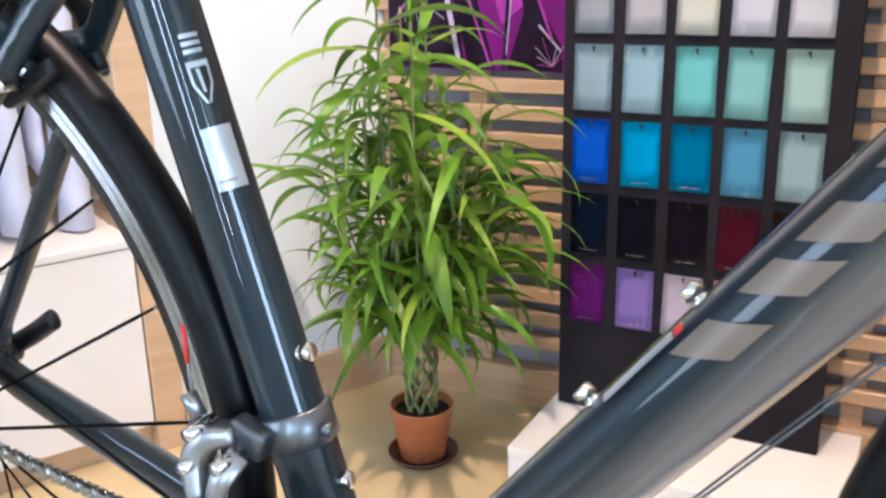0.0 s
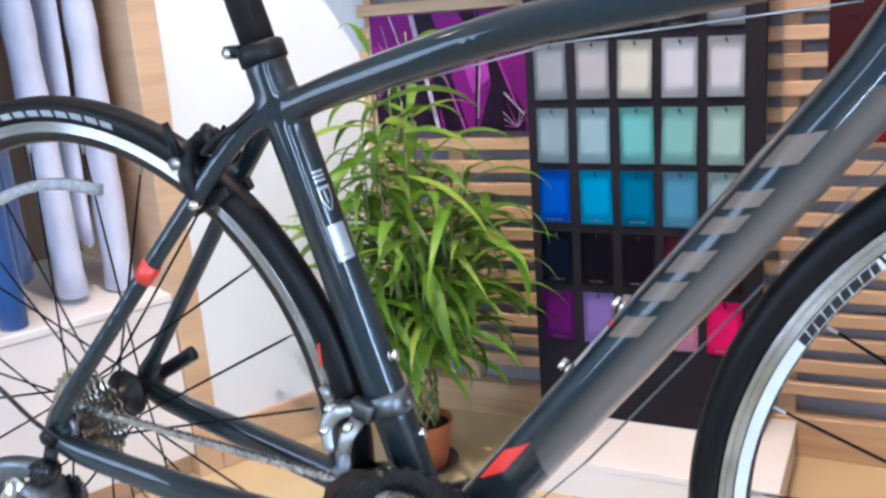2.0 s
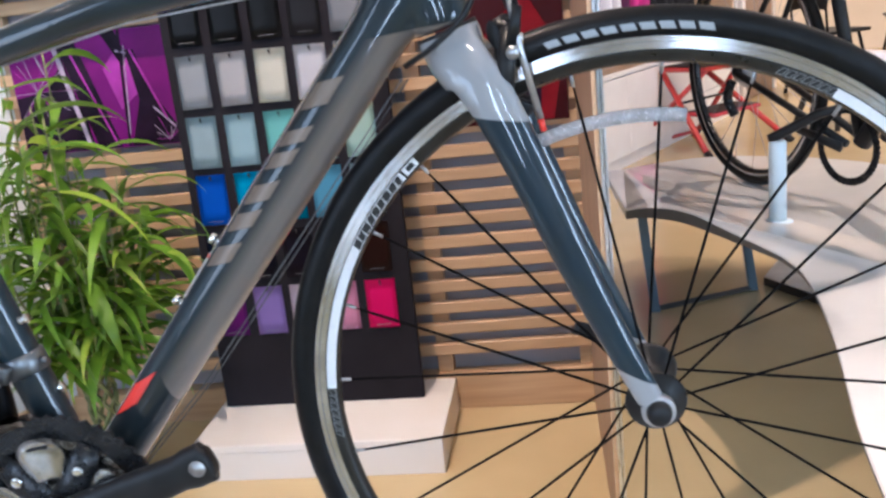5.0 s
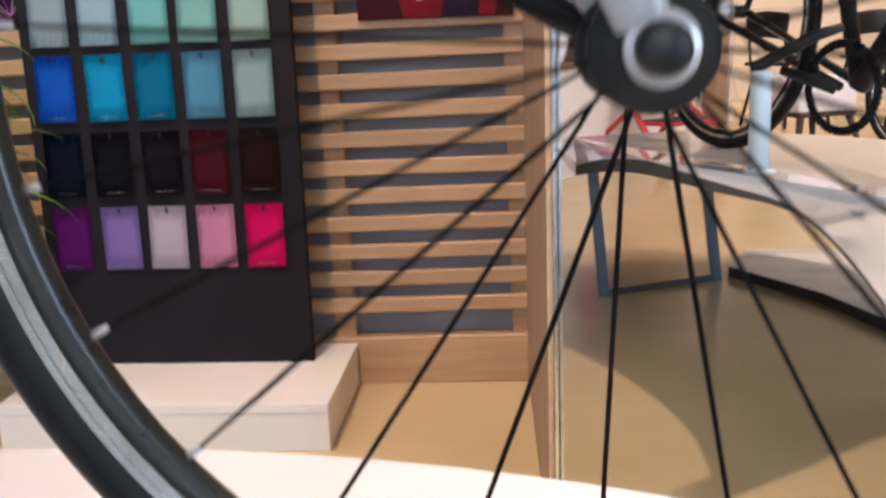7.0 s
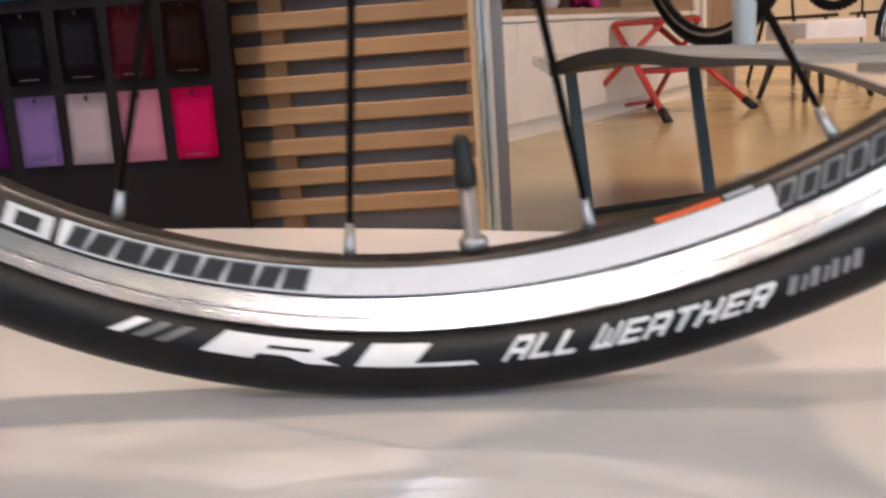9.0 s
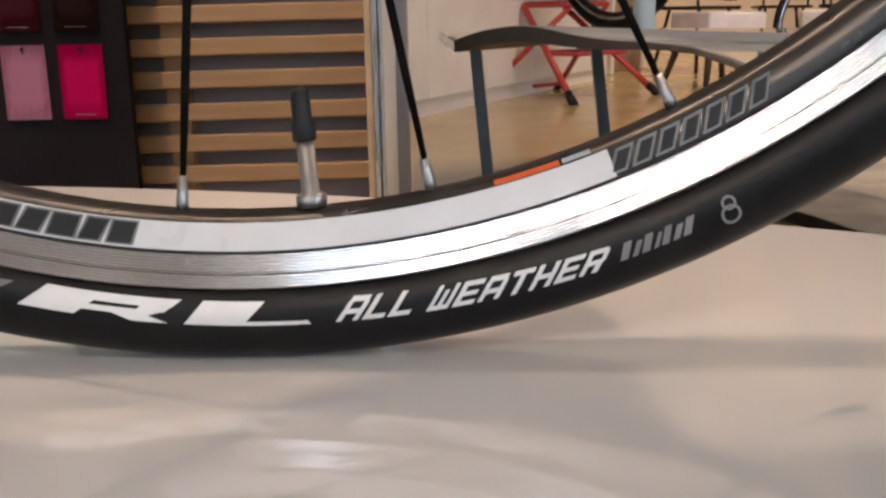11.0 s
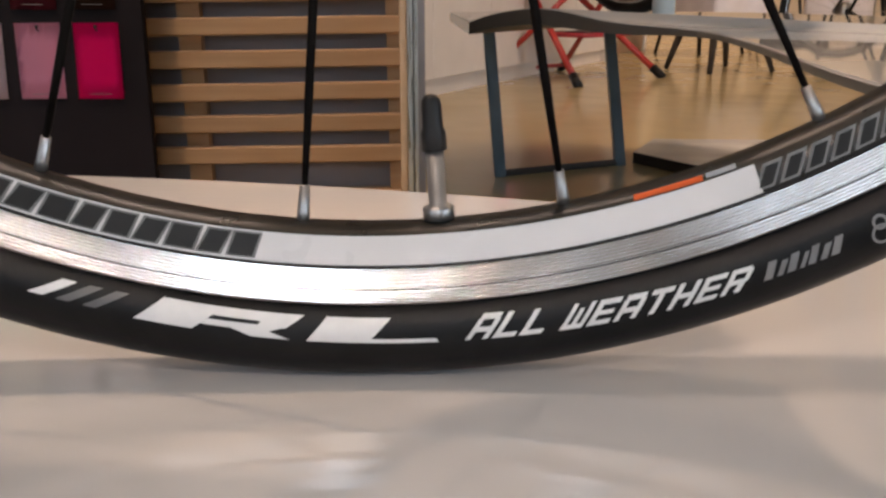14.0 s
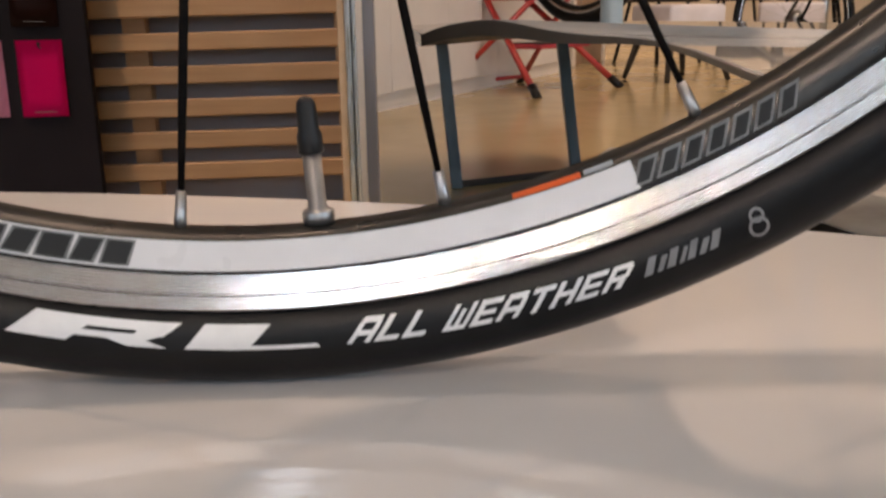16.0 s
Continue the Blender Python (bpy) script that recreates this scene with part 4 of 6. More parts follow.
# --- frame: one moulded carbon piece ---
BB = V((-0.562, 0, 0.2535))
TOPS = V((-0.694, 0, 0.698))
DT0, DT1 = V((-0.5485, 0, 0.260)), V((-0.190, 0, 0.700))
ddir = (DT1 - DT0).normalized()
dup = V((-ddir.z, 0, ddir.x))
HT = V((-0.043, 0, 0.322))
hd = V((-0.309, 0, 0.951))


def steer(s):
    return HT + hd * s


def lerp3(a, b, s):
    return tuple(a[i] + (b[i] - a[i]) * s for i in range(3))


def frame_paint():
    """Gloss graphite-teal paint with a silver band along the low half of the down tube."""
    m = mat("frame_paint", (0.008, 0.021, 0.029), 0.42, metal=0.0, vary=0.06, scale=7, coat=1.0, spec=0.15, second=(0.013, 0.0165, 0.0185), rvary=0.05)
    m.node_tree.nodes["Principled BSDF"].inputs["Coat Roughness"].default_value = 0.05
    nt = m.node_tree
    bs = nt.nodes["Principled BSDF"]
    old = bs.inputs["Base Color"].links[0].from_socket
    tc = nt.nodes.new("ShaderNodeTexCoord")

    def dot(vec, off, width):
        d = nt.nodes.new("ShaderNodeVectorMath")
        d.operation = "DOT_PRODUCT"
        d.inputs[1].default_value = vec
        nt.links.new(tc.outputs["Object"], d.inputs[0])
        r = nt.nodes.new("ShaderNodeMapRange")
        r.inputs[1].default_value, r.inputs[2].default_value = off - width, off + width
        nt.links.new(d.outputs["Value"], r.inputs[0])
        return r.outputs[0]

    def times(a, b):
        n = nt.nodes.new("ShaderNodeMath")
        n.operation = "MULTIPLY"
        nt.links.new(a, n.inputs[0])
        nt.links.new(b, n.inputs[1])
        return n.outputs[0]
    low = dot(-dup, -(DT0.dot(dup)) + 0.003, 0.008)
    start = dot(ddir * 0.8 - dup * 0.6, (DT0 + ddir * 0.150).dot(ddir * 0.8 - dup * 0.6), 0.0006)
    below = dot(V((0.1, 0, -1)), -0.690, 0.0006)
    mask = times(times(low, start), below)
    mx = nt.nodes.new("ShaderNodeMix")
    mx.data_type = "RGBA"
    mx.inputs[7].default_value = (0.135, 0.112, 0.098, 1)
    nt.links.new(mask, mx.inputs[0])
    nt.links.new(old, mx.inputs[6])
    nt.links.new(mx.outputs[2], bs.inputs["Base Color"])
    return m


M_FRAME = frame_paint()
fr = bmesh.new()
tube(curve([lerp3(BB, TOPS, s) for s in (0.0, 0.2, 0.5, 0.8, 0.93, 1.0)], 6), [(0.0185, 0.0200)] * 31, 24, fr)
tt = curve([(-0.690, 0, 0.650), (-0.650, 0, 0.664), (-0.610, 0, 0.676), (-0.520, 0, 0.700), (-0.430, 0, 0.7185), (-0.280, 0, 0.7390), (-0.220, 0, 0.7455), (-0.176, 0, 0.750)], 5)
tube(tt, [(0.0165 + 0.004 * min(1, i / 24), 0.0140 + 0.0035 * min(1, max(0, i - 6) / 20) + 0.006 * max(0, i - 28) / 7) for i in range(len(tt))], 24, fr, power=2.3)
dtp = curve([lerp3(DT0, DT1, s) for s in (-0.04, 0.12, 0.3, 0.5, 0.7, 0.86, 0.95, 1.03)], 6)
n = len(dtp)
DTR = [(0.022 + 0.006 * min(1, i / n * 1.6), 0.0235 + 0.0025 * min(1, i / n * 2.0) + 0.007 * max(0, i - n * 0.8) / (n * 0.2)) for i in range(n)]
tube(dtp, DTR, 28, fr, power=2.3)
tube([tuple(steer(s)) for s in (0.366, 0.374, 0.41, 0.45, 0.485, 0.495)], [0.0255, 0.0262, 0.0245, 0.0225, 0.0225, 0.0220], 28, fr)
tube([(BB.x, -0.034, BB.z), (BB.x, 0.034, BB.z)], 0.0235, 28, fr)
for s in (-1, 1):
    ax = V((-0.962, s * 0.066, R_HUB))
    pts = curve([tuple(ax + V((0.004, 0, 0.014))), (-0.930, s * 0.064, 0.385), (-0.858, s * 0.050, 0.471), (-0.770, s * 0.032, 0.576), (-0.712, s * 0.018, 0.640), (-0.676, s * 0.008, 0.664)], 7)
    m = len(pts)
    tube(pts, [(0.0080 + 0.002 * abs(i / m - 0.5), 0.0095 + 0.006 * max(0, i / m - 0.55)) for i in range(m)], 16, fr)
    pts = curve([tuple(ax + V((0.006, 0, -0.006))), (-0.925, s * 0.064, 0.318), (-0.800, s * 0.055, 0.292), (-0.680, s * 0.040, 0.272), (-0.585, s * 0.026, 0.258)], 7)
    m = len(pts)
    tube(pts, [(0.0100 + 0.003 * (i / m), 0.0120 + 0.006 * math.sin(i / m * math.pi * 0.6)) for i in range(m)], 18, fr, power=2.4)
    tube(curve([tuple(ax + V((0.020, 0, 0.030))), tuple(ax + V((0.0, 0, 0.008))), tuple(ax + V((0.002, 0, -0.010))), tuple(ax + V((0.022, 0, -0.012)))], 5), [(0.0065, 0.013)] * 16, 14, fr)
tube([(-0.764, -0.034, 0.594), (-0.764, 0.034, 0.594)], 0.0085, 14, fr)
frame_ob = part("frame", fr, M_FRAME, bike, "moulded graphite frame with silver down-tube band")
md = frame_ob.modifiers.new("blend", "REMESH")
md.mode, md.voxel_size, md.use_smooth_shade = "VOXEL", 0.0024, True
md = frame_ob.modifiers.new("soften", "SMOOTH")
md.factor, md.iterations = 0.5, 26
part("seat_collar", tube([lerp3(BB, TOPS, s) for s in (0.992, 0.996, 1.026, 1.030)], [0.0185, 0.0212, 0.0212, 0.0185], 24), M_BLACK, bike, "black seatpost clamp")
bm = rod((-0.724, -0.010, 0.705), (-0.724, 0.010, 0.705), 0.0035)
box(-0.730, -0.712, -0.011, 0.011, 0.700, 0.711, 0.002, bm)
part("clamp_bolt", bm, M_BLACKM, bike)
part("clamp_screw", rod((-0.724, -0.0135, 0.705), (-0.724, -0.009, 0.705), 0.0042), M_CHROME, bike)
d = (TOPS - BB).normalized()
part("seatpost", tube([tuple(TOPS + d * -0.01), tuple(TOPS + d * 0.20)], 0.0155, 24), M_BLACK, bike, "black carbon seatpost")
# round rear reflector on the seatpost
pc = TOPS + d * 0.095
part("reflector_bracket", tube([tuple(pc), tuple(pc + V((-0.030, 0, -0.004)))], 0.006, 10), M_BLACK, bike)
part("reflector", tube(curve([tuple(pc + V((-0.030, 0, -0.004))), tuple(pc + V((-0.034, 0, -0.004))), tuple(pc + V((-0.046, 0, -0.006))), tuple(pc + V((-0.051, 0, -0.006)))], 3),
                       [(0.018, 0.014), (0.024, 0.019), (0.026, 0.021), (0.027, 0.022), (0.027, 0.022), (0.027, 0.022), (0.026, 0.021), (0.024, 0.019), (0.021, 0.016), (0.015, 0.012)], 24, power=2.6), M_BLACK, bike)
part("reflector_band", tube([tuple(pc + d * -0.008), tuple(pc + d * 0.008)], 0.0178, 24), M_BLACK, bike)


def dt_point(s, v, lift=0.0010):
    """A point on the near side of the down tube: s along it, v from -1 (low) to 1 (high)."""
    p = DT0.lerp(DT1, s)
    i = min(n - 1, int((s + 0.04) / 1.07 * (n - 1)))
    ra, rb = DTR[i]
    v = max(-0.98, min(0.98, v))
    y = -(ra + lift) * (1 - abs(v) ** 2.3) ** (1 / 2.3)
    return p + dup * (v * (rb + lift)) + V((0, y, 0))


def dt_patch(quads, k=6):
    bm = bmesh.new()
    for (s0, s1, v0, v1, lean) in quads:
        g = [[bm.verts.new(dt_point(s0 + (s1 - s0) * i / k + lean * (j / k - 0.5), v0 + (v1 - v0) * j / k)) for j in range(k + 1)] for i in range(k + 1)]
        for i in range(k):
            for j in range(k):
                bm.faces.new((g[i][j], g[i + 1][j], g[i + 1][j + 1], g[i][j + 1]))
    return bm


for s0, s1, v0, v1 in ((0.495, 0.535, 0.08, 0.72), (0.565, 0.600, 0.08, 0.72), (0.618, 0.655, 0.08, 0.72), (0.685, 0.715, 0.08, 0.72), (0.728, 0.757, 0.08, 0.72), (0.795, 0.845, 0.08, 0.72)):
    part("frame_print", dt_patch([(s0, s1, v0, v1, -0.035)]), M_TAN, bike, "bronze printed block")
part("red_chevron", dt_patch([(0.176, 0.246, 0.32, 0.78, -0.050)]), M_RED, bike, "red painted chevron")
part("white_label", dt_patch([(0.405, 0.485, 0.83, 0.92, 0.0)]), M_STICK, bike, "white label strip")
part("red_label", dt_patch([(0.487, 0.496, 0.83, 0.92, 0.0)]), M_RED, bike, "red label end")
part("headset_cover", tube([tuple(steer(s)) for s in (0.494, 0.500, 0.515)], [0.0222, 0.0215, 0.0165], 28), M_BLACK, bike)
part("headset_ring", tube([tuple(steer(s)) for s in (0.3615, 0.3645)], 0.0262, 28), M_BLACK, bike)
# fork
crown = steer(0.352)
fk = bmesh.new()
tube([tuple(steer(s)) for s in (0.362, 0.356, 0.335, 0.318)], [(0.0262, 0.0262), (0.0275, 0.027), (0.038, 0.025), (0.042, 0.020)], 28, fk, power=2.5)
for s in (-1, 1):
    pts = curve([(-0.150, s * 0.018, 0.653), (-0.127, s * 0.035, 0.622), (-0.110, s * 0.040, 0.588), (-0.086, s * 0.043, 0.530),
                 (-0.062, s * 0.046, 0.470), (-0.036, s * 0.049, 0.410), (-0.006, s * 0.051, 0.345)], 7)
    m = len(pts)
    tube(pts, [((0.0125 - 0.0035 * i / m), (0.0225 - 0.0112 * (i / m) ** 1.15)) for i in range(m)], 24, fk, power=2.3)


def fork_paint():
    m = mat("fork_paint", (0.007, 0.024, 0.038), 0.42, metal=0.0, vary=0.06, scale=7, coat=1.0, spec=0.15, second=(0.009, 0.017, 0.024), rvary=0.05)
    m.node_tree.nodes["Principled BSDF"].inputs["Coat Roughness"].default_value = 0.05
    nt = m.node_tree
    bs = nt.nodes["Principled BSDF"]
    old = bs.inputs["Base Color"].links[0].from_socket
    tc = nt.nodes.new("ShaderNodeTexCoord")
    outs = []
    for vec, off in (((0.15, 0, 1), 0.578), ((-0.52, 0, -1), -0.360)):
        d = nt.nodes.new("ShaderNodeVectorMath")
        d.operation = "DOT_PRODUCT"
        d.inputs[1].default_value = vec
        nt.links.new(tc.outputs["Object"], d.inputs[0])
        r = nt.nodes.new("ShaderNodeMapRange")
        r.inputs[1].default_value, r.inputs[2].default_value = off - 0.0006, off + 0.0006
        nt.links.new(d.outputs["Value"], r.inputs[0])
        outs.append(r.outputs[0])
    c = nt.nodes.new("ShaderNodeMath")
    c.operation = "MAXIMUM"
    nt.links.new(outs[0], c.inputs[0])
    nt.links.new(outs[1], c.inputs[1])
    mx = nt.nodes.new("ShaderNodeMix")
    mx.data_type = "RGBA"
    mx.inputs[7].default_value = (0.30, 0.295, 0.30, 1)
    nt.links.new(c.outputs[0], mx.inputs[0])
    nt.links.new(old, mx.inputs[6])
    nt.links.new(mx.outputs[2], bs.inputs["Base Color"])
    return m


fork_ob = part("fork", fk, fork_paint(), bike, "carbon fork with pale silver crown and dark blades")
md = fork_ob.modifiers.new("blend", "REMESH")
md.mode, md.voxel_size, md.use_smooth_shade = "VOXEL", 0.0020, True
md = fork_ob.modifiers.new("soften", "SMOOTH")
md.factor, md.iterations = 0.5, 6
for s in (-1, 1):
    part("fork_dropout", tube([(0, s * 0.0490, R_HUB), (0, s * 0.0500, R_HUB), (0, s * 0.0575, R_HUB), (0, s * 0.0585, R_HUB)], [0.0130, 0.0148, 0.0148, 0.0138], 24), M_FORKS, bike)
# front skewer
part("skewer_nut", tube([(0, -0.056, R_HUB), (0, -0.061, R_HUB), (0, -0.067, R_HUB), (0, -0.069, R_HUB)], [0.0112, 0.0110, 0.0096, 0.007], 18), M_BLACK, bike, "black skewer nut")
part("skewer_cap", tube([(0, 0.056, R_HUB), (0, 0.072, R_HUB)], 0.012, 16), M_BLACK, bike)
part("skewer_lever", tube(curve([(0, 0.066, R_HUB), (-0.02, 0.072, 0.347), (-0.045, 0.070, 0.361), (-0.066, 0.064, 0.371)], 5),
                          [(0.004, 0.009 - 0.002 * abs(i - 8) / 8) for i in range(16)], 12), M_BLACK, bike, "black quick-release lever")
part("stay_mark", tube([(-0.8300, -0.0443, 0.5044), (-0.8236, -0.0430, 0.5120), (-0.8172, -0.0417, 0.5196)], [(0.0086, 0.0099)] * 3, 16), M_RED, bike, "red painted band")
part("stay_mark", box(-0.778, -0.752, -0.0665, -0.0655, 0.2835, 0.2915, 0.0003), M_RED, bike, "red printed mark")
bm = bmesh.new()
for i in range(4):
    spun([(0.0032, -0.0003), (0.0044, -0.0003), (0.0044, 0.0003), (0.0032, 0.0003)], 14, "y", bm, True, (-0.745 + 0.0085 * i, -0.0662 + 0.0012 * i, 0.2865 - 0.0012 * i))
part("stay_print", bm, M_WPRINT, bike)
part("cable_guide", box(-0.575, -0.535, -0.012, 0.012, 0.2255, 0.2345, 0.003), M_BLACK, bike)
# seat tube stickers
sdir = (TOPS - BB).normalized()
sfr = V((sdir.z, 0, -sdir.x))


def st_patch(s0, s1, a0, a1, material, name, label="", k=8):
    """A patch wrapped on the seat tube; angle 0 is towards the viewer's side, positive to the front."""
    bm = bmesh.new()
    g = []
    for i in range(3):
        c = BB + sdir * (s0 + (s1 - s0) * i / 2)
        row = []
        for j in range(k + 1):
            a = radians(a0 + (a1 - a0) * j / k)
            row.append(bm.verts.new(c + V((0, -1, 0)) * (0.0192 * math.cos(a)) + sfr * (0.0207 * math.sin(a))))
        g.append(row)
    for i in range(2):
        for j in range(k):
            bm.faces.new((g[i][j], g[i][j + 1], g[i + 1][j + 1], g[i + 1][j]))
    return part(name, bm, material, bike, label)


def st_shape(points, material, name, label=""):
    """A flat shape given as (height along the tube, angle), wrapped on the seat tube."""
    bm = bmesh.new()
    fs = []
    for h, ang in points:
        a = radians(ang)
        fs.append(bm.verts.new(BB + sdir * h + V((0, -1, 0)) * (0.0195 * math.cos(a)) + sfr * (0.0210 * math.sin(a))))
    bm.faces.new(fs)
    return part(name, bm, material, bike, label)


st_patch(0.279, 0.312, 36, 86, M_STICK, "sticker", "silver-grey rectangular sticker")
st_patch(0.283, 0.2845, 40, 70, M_GPRINT2, "sticker_line")
for h0, h1, a0, a1, b0, b1 in ((0.346, 0.343, 46, 80, 46, 80), (0.343, 0.334, 46, 50, 47, 51), (0.334, 0.324, 47, 51, 59, 63), (0.343, 0.334, 76, 80, 75, 79), (0.334, 0.324, 75, 79, 63, 67), (0.342, 0.330, 58, 63, 60, 65)):
    st_shape([(h0, a0), (h0, a1), (h1, b1), (h1, b0)], M_STICK, "badge", "silver shield badge print")
for h0 in (0.350, 0.354, 0.358):
    st_patch(h0, h0 + 0.0022, 48, 78, M_STICK, "badge", "silver badge print")
st_patch(0.064, 0.078, 20, 52, M_WPRINT, "label_tag", "small white label")
# bosses
for p, dv in ((V((-0.6135, 0, 0.4300)) + sfr * 0.0175, sfr), (BB + sdir * 0.108 + sfr * 0.0175, sfr), (DT0.lerp(DT1, 0.380) + dup * 0.0245, dup), (DT0.lerp(DT1, 0.508) + dup * 0.0250, dup)):
    bm = tube([tuple(p - dv * 0.010), tuple(p - dv * 0.002)], 0.0045, 12)
    tube([tuple(p - dv * 0.002), tuple(p + dv * 0.001), tuple(p + dv * 0.0012), tuple(p + dv * 0.0022), tuple(p + dv * 0.0024), tuple(p + dv * 0.0072), tuple(p + dv * 0.0082)], [0.0048, 0.0048, 0.0036, 0.0036, 0.0052, 0.0052, 0.0042], 16, bm)
    part("bottle_bolt", bm, M_CHROME, bike)
# --- drivetrain ---
# front derailleur
fd = BB + sdir * 0.143
part("derailleur_clamp", tube([tuple(fd - sdir * k) for k in (0.0105, 0.0095, -0.0095, -0.0105)], [(0.0195, 0.0210), (0.0208, 0.0223), (0.0208, 0.0223), (0.0195, 0.0210)], 28), M_BAND, bike, "grey metal front derailleur band")
part("clamp_lug", box(-0.012, 0.012, -0.030, -0.016, -0.009, 0.009, 0.003, segs=2), M_BAND, bike, m=Matrix.Translation(fd + V((-0.014, 0, 0))) @ pose(0, 0, 0, 0, 16, 0))
part("clamp_screw", tube([tuple(fd + V((0.020, -0.004, 0.004))), tuple(fd + V((0.026, -0.004, 0.004)))], 0.0040, 12), M_BAND, bike)
part("derailleur_body", tube(curve([tuple(fd + V((-0.020, -0.028, 0.004))), tuple(fd + V((-0.034, -0.034, 0.000))), tuple(fd + V((-0.042, -0.037, -0.014))), tuple(fd + V((-0.036, -0.042, -0.034)))], 5),
                             [(0.009, 0.0055 + 0.0028 * math.sin(i / 15 * math.pi)) for i in range(16)], 18, power=2.8), M_SILVER, bike, "satin silver front derailleur body")
part("derailleur_link", tube([tuple(fd + V((-0.012, -0.036, -0.004))), tuple(fd + V((-0.020, -0.044, -0.018))), tuple(fd + V((-0.026, -0.046, -0.038)))], [(0.004, 0.007)] * 3, 12), M_SILVER, bike)
for dx, dz in ((-0.033, 0.010), (-0.040, -0.012), (-0.016, -0.006)):
    part("pivot_pin", tube([tuple(fd + V((dx, -0.052, dz))), tuple(fd + V((dx, -0.030, dz)))], 0.0038, 12), M_CHROME, bike)
part("limit_screw", tube([tuple(fd + V((-0.040, -0.034, 0.012))), tuple(fd + V((-0.046, -0.034, 0.024)))], 0.0048, 12), M_SILVER, bike)
cage = bmesh.new()
for yv in (-0.060, -0.043):
    rows = []
    for i in range(13):
        a = radians(100 + 48 * i / 12)
        hgt = 0.010 if 2 < i < 10 else 0.006
        rows.append([cage.verts.new((BB.x + (0.099 + hgt * q) * math.cos(a), yv, BB.z + (0.099 + hgt * q) * math.sin(a))) for q in (0, 1)])
    for i in range(12):
        cage.faces.new((rows[i][0], rows[i + 1][0], rows[i + 1][1], rows[i][1]))
bmesh.ops.solidify(cage, geom=cage.faces[:], thickness=0.0015)
part("derailleur_cage", cage, M_BAND, bike)
part("derailleur_arm", tube(curve([tuple(fd + V((-0.026, -0.044, -0.030))), tuple(fd + V((-0.022, -0.052, -0.044))), (BB.x - 0.068, -0.055, BB.z + 0.086)], 4), [(0.003, 0.0085)] * 9, 12), M_BAND, bike)
part("shift_cable", tube(curve([tuple(fd + V((-0.030, -0.03, 0.002))), tuple(fd + V((-0.046, -0.03, 0.020))), tuple(fd + V((-0.048, -0.03, 0.055)))], 4), 0.0009, 6), M_SILVER, bike)
part("cable_end", tube([tuple(fd + V((-0.048, -0.03, 0.040))), tuple(fd + V((-0.0485, -0.03, 0.062)))], 0.0014, 8), M_RED, bike, "red cable end cap")


def toothed(r, teeth, y0, y1, hole, depth=0.004):
    bm = bmesh.new()
    k = teeth * 4
    outer = []
    for i in range(k):
        a = 2 * math.pi * i / k
        rad = r + (0, depth * 0.5, depth, depth * 0.5)[i % 4] - depth * 0.4
        outer.append((rad * math.cos(a), rad * math.sin(a)))
    rings = []
    for yv, rads in ((y0, outer), (y1, outer)):
        o = [bm.verts.new((p[0], yv, p[1])) for p in rads]
        q = [bm.verts.new((hole * math.cos(2 * math.pi * i / k), yv, hole * math.sin(2 * math.pi * i / k))) for i in range(k)]
        rings.append((o, q))
    for i in range(k):
        j = (i + 1) % k
        (o0, q0), (o1, q1) = rings
        bm.faces.new((o0[i], o0[j], q0[j], q0[i]))
        bm.faces.new((o1[j], o1[i], q1[i], q1[j]))
        bm.faces.new((o0[j], o0[i], o1[i], o1[j]))
        bm.faces.new((q0[i], q0[j], q1[j], q1[i]))
    bmesh.ops.recalc_face_normals(bm, faces=bm.faces[:])
    return bm


MB = Matrix.Translation(BB)
crank = part("crankset", tube([(0, -0.040, 0), (0, -0.078, 0), (0, -0.086, 0)], [0.032, 0.028, 0.021], 28), M_BLACKM, bike, "black chainset with two rings", m=MB)
part("chainring", toothed(0.1010, 50, -0.0505, -0.0475, 0.078), M_BLACKM, crank, "large black chainring", smooth=False)
part("chainring", toothed(0.0690, 34, -0.0440, -0.0412, 0.050), M_BLACKM, crank, "small dark chainring", smooth=False)
CA = 22.0
for i in range(5):
    a = radians(62 + 72 * i)
    c, s = math.cos(a), math.sin(a)
    part("spider_arm", tube([(0.018 * c, -0.062, 0.018 * s), (0.040 * c, -0.055, 0.040 * s), (0.060 * c, -0.053, 0.060 * s), (0.080 * c, -0.052, 0.080 * s)],
                            [(0.008, 0.019), (0.006, 0.016), (0.0055, 0.0155), (0.002, 0.011)], 14), M_BLACKM, crank)
    part("ring_bolt", tube([(0.055 * c, -0.0575, 0.055 * s), (0.055 * c, -0.0615, 0.055 * s), (0.055 * c, -0.0622, 0.055 * s)], [0.0056, 0.0056, 0.0040], 16), M_CHROME, crank)
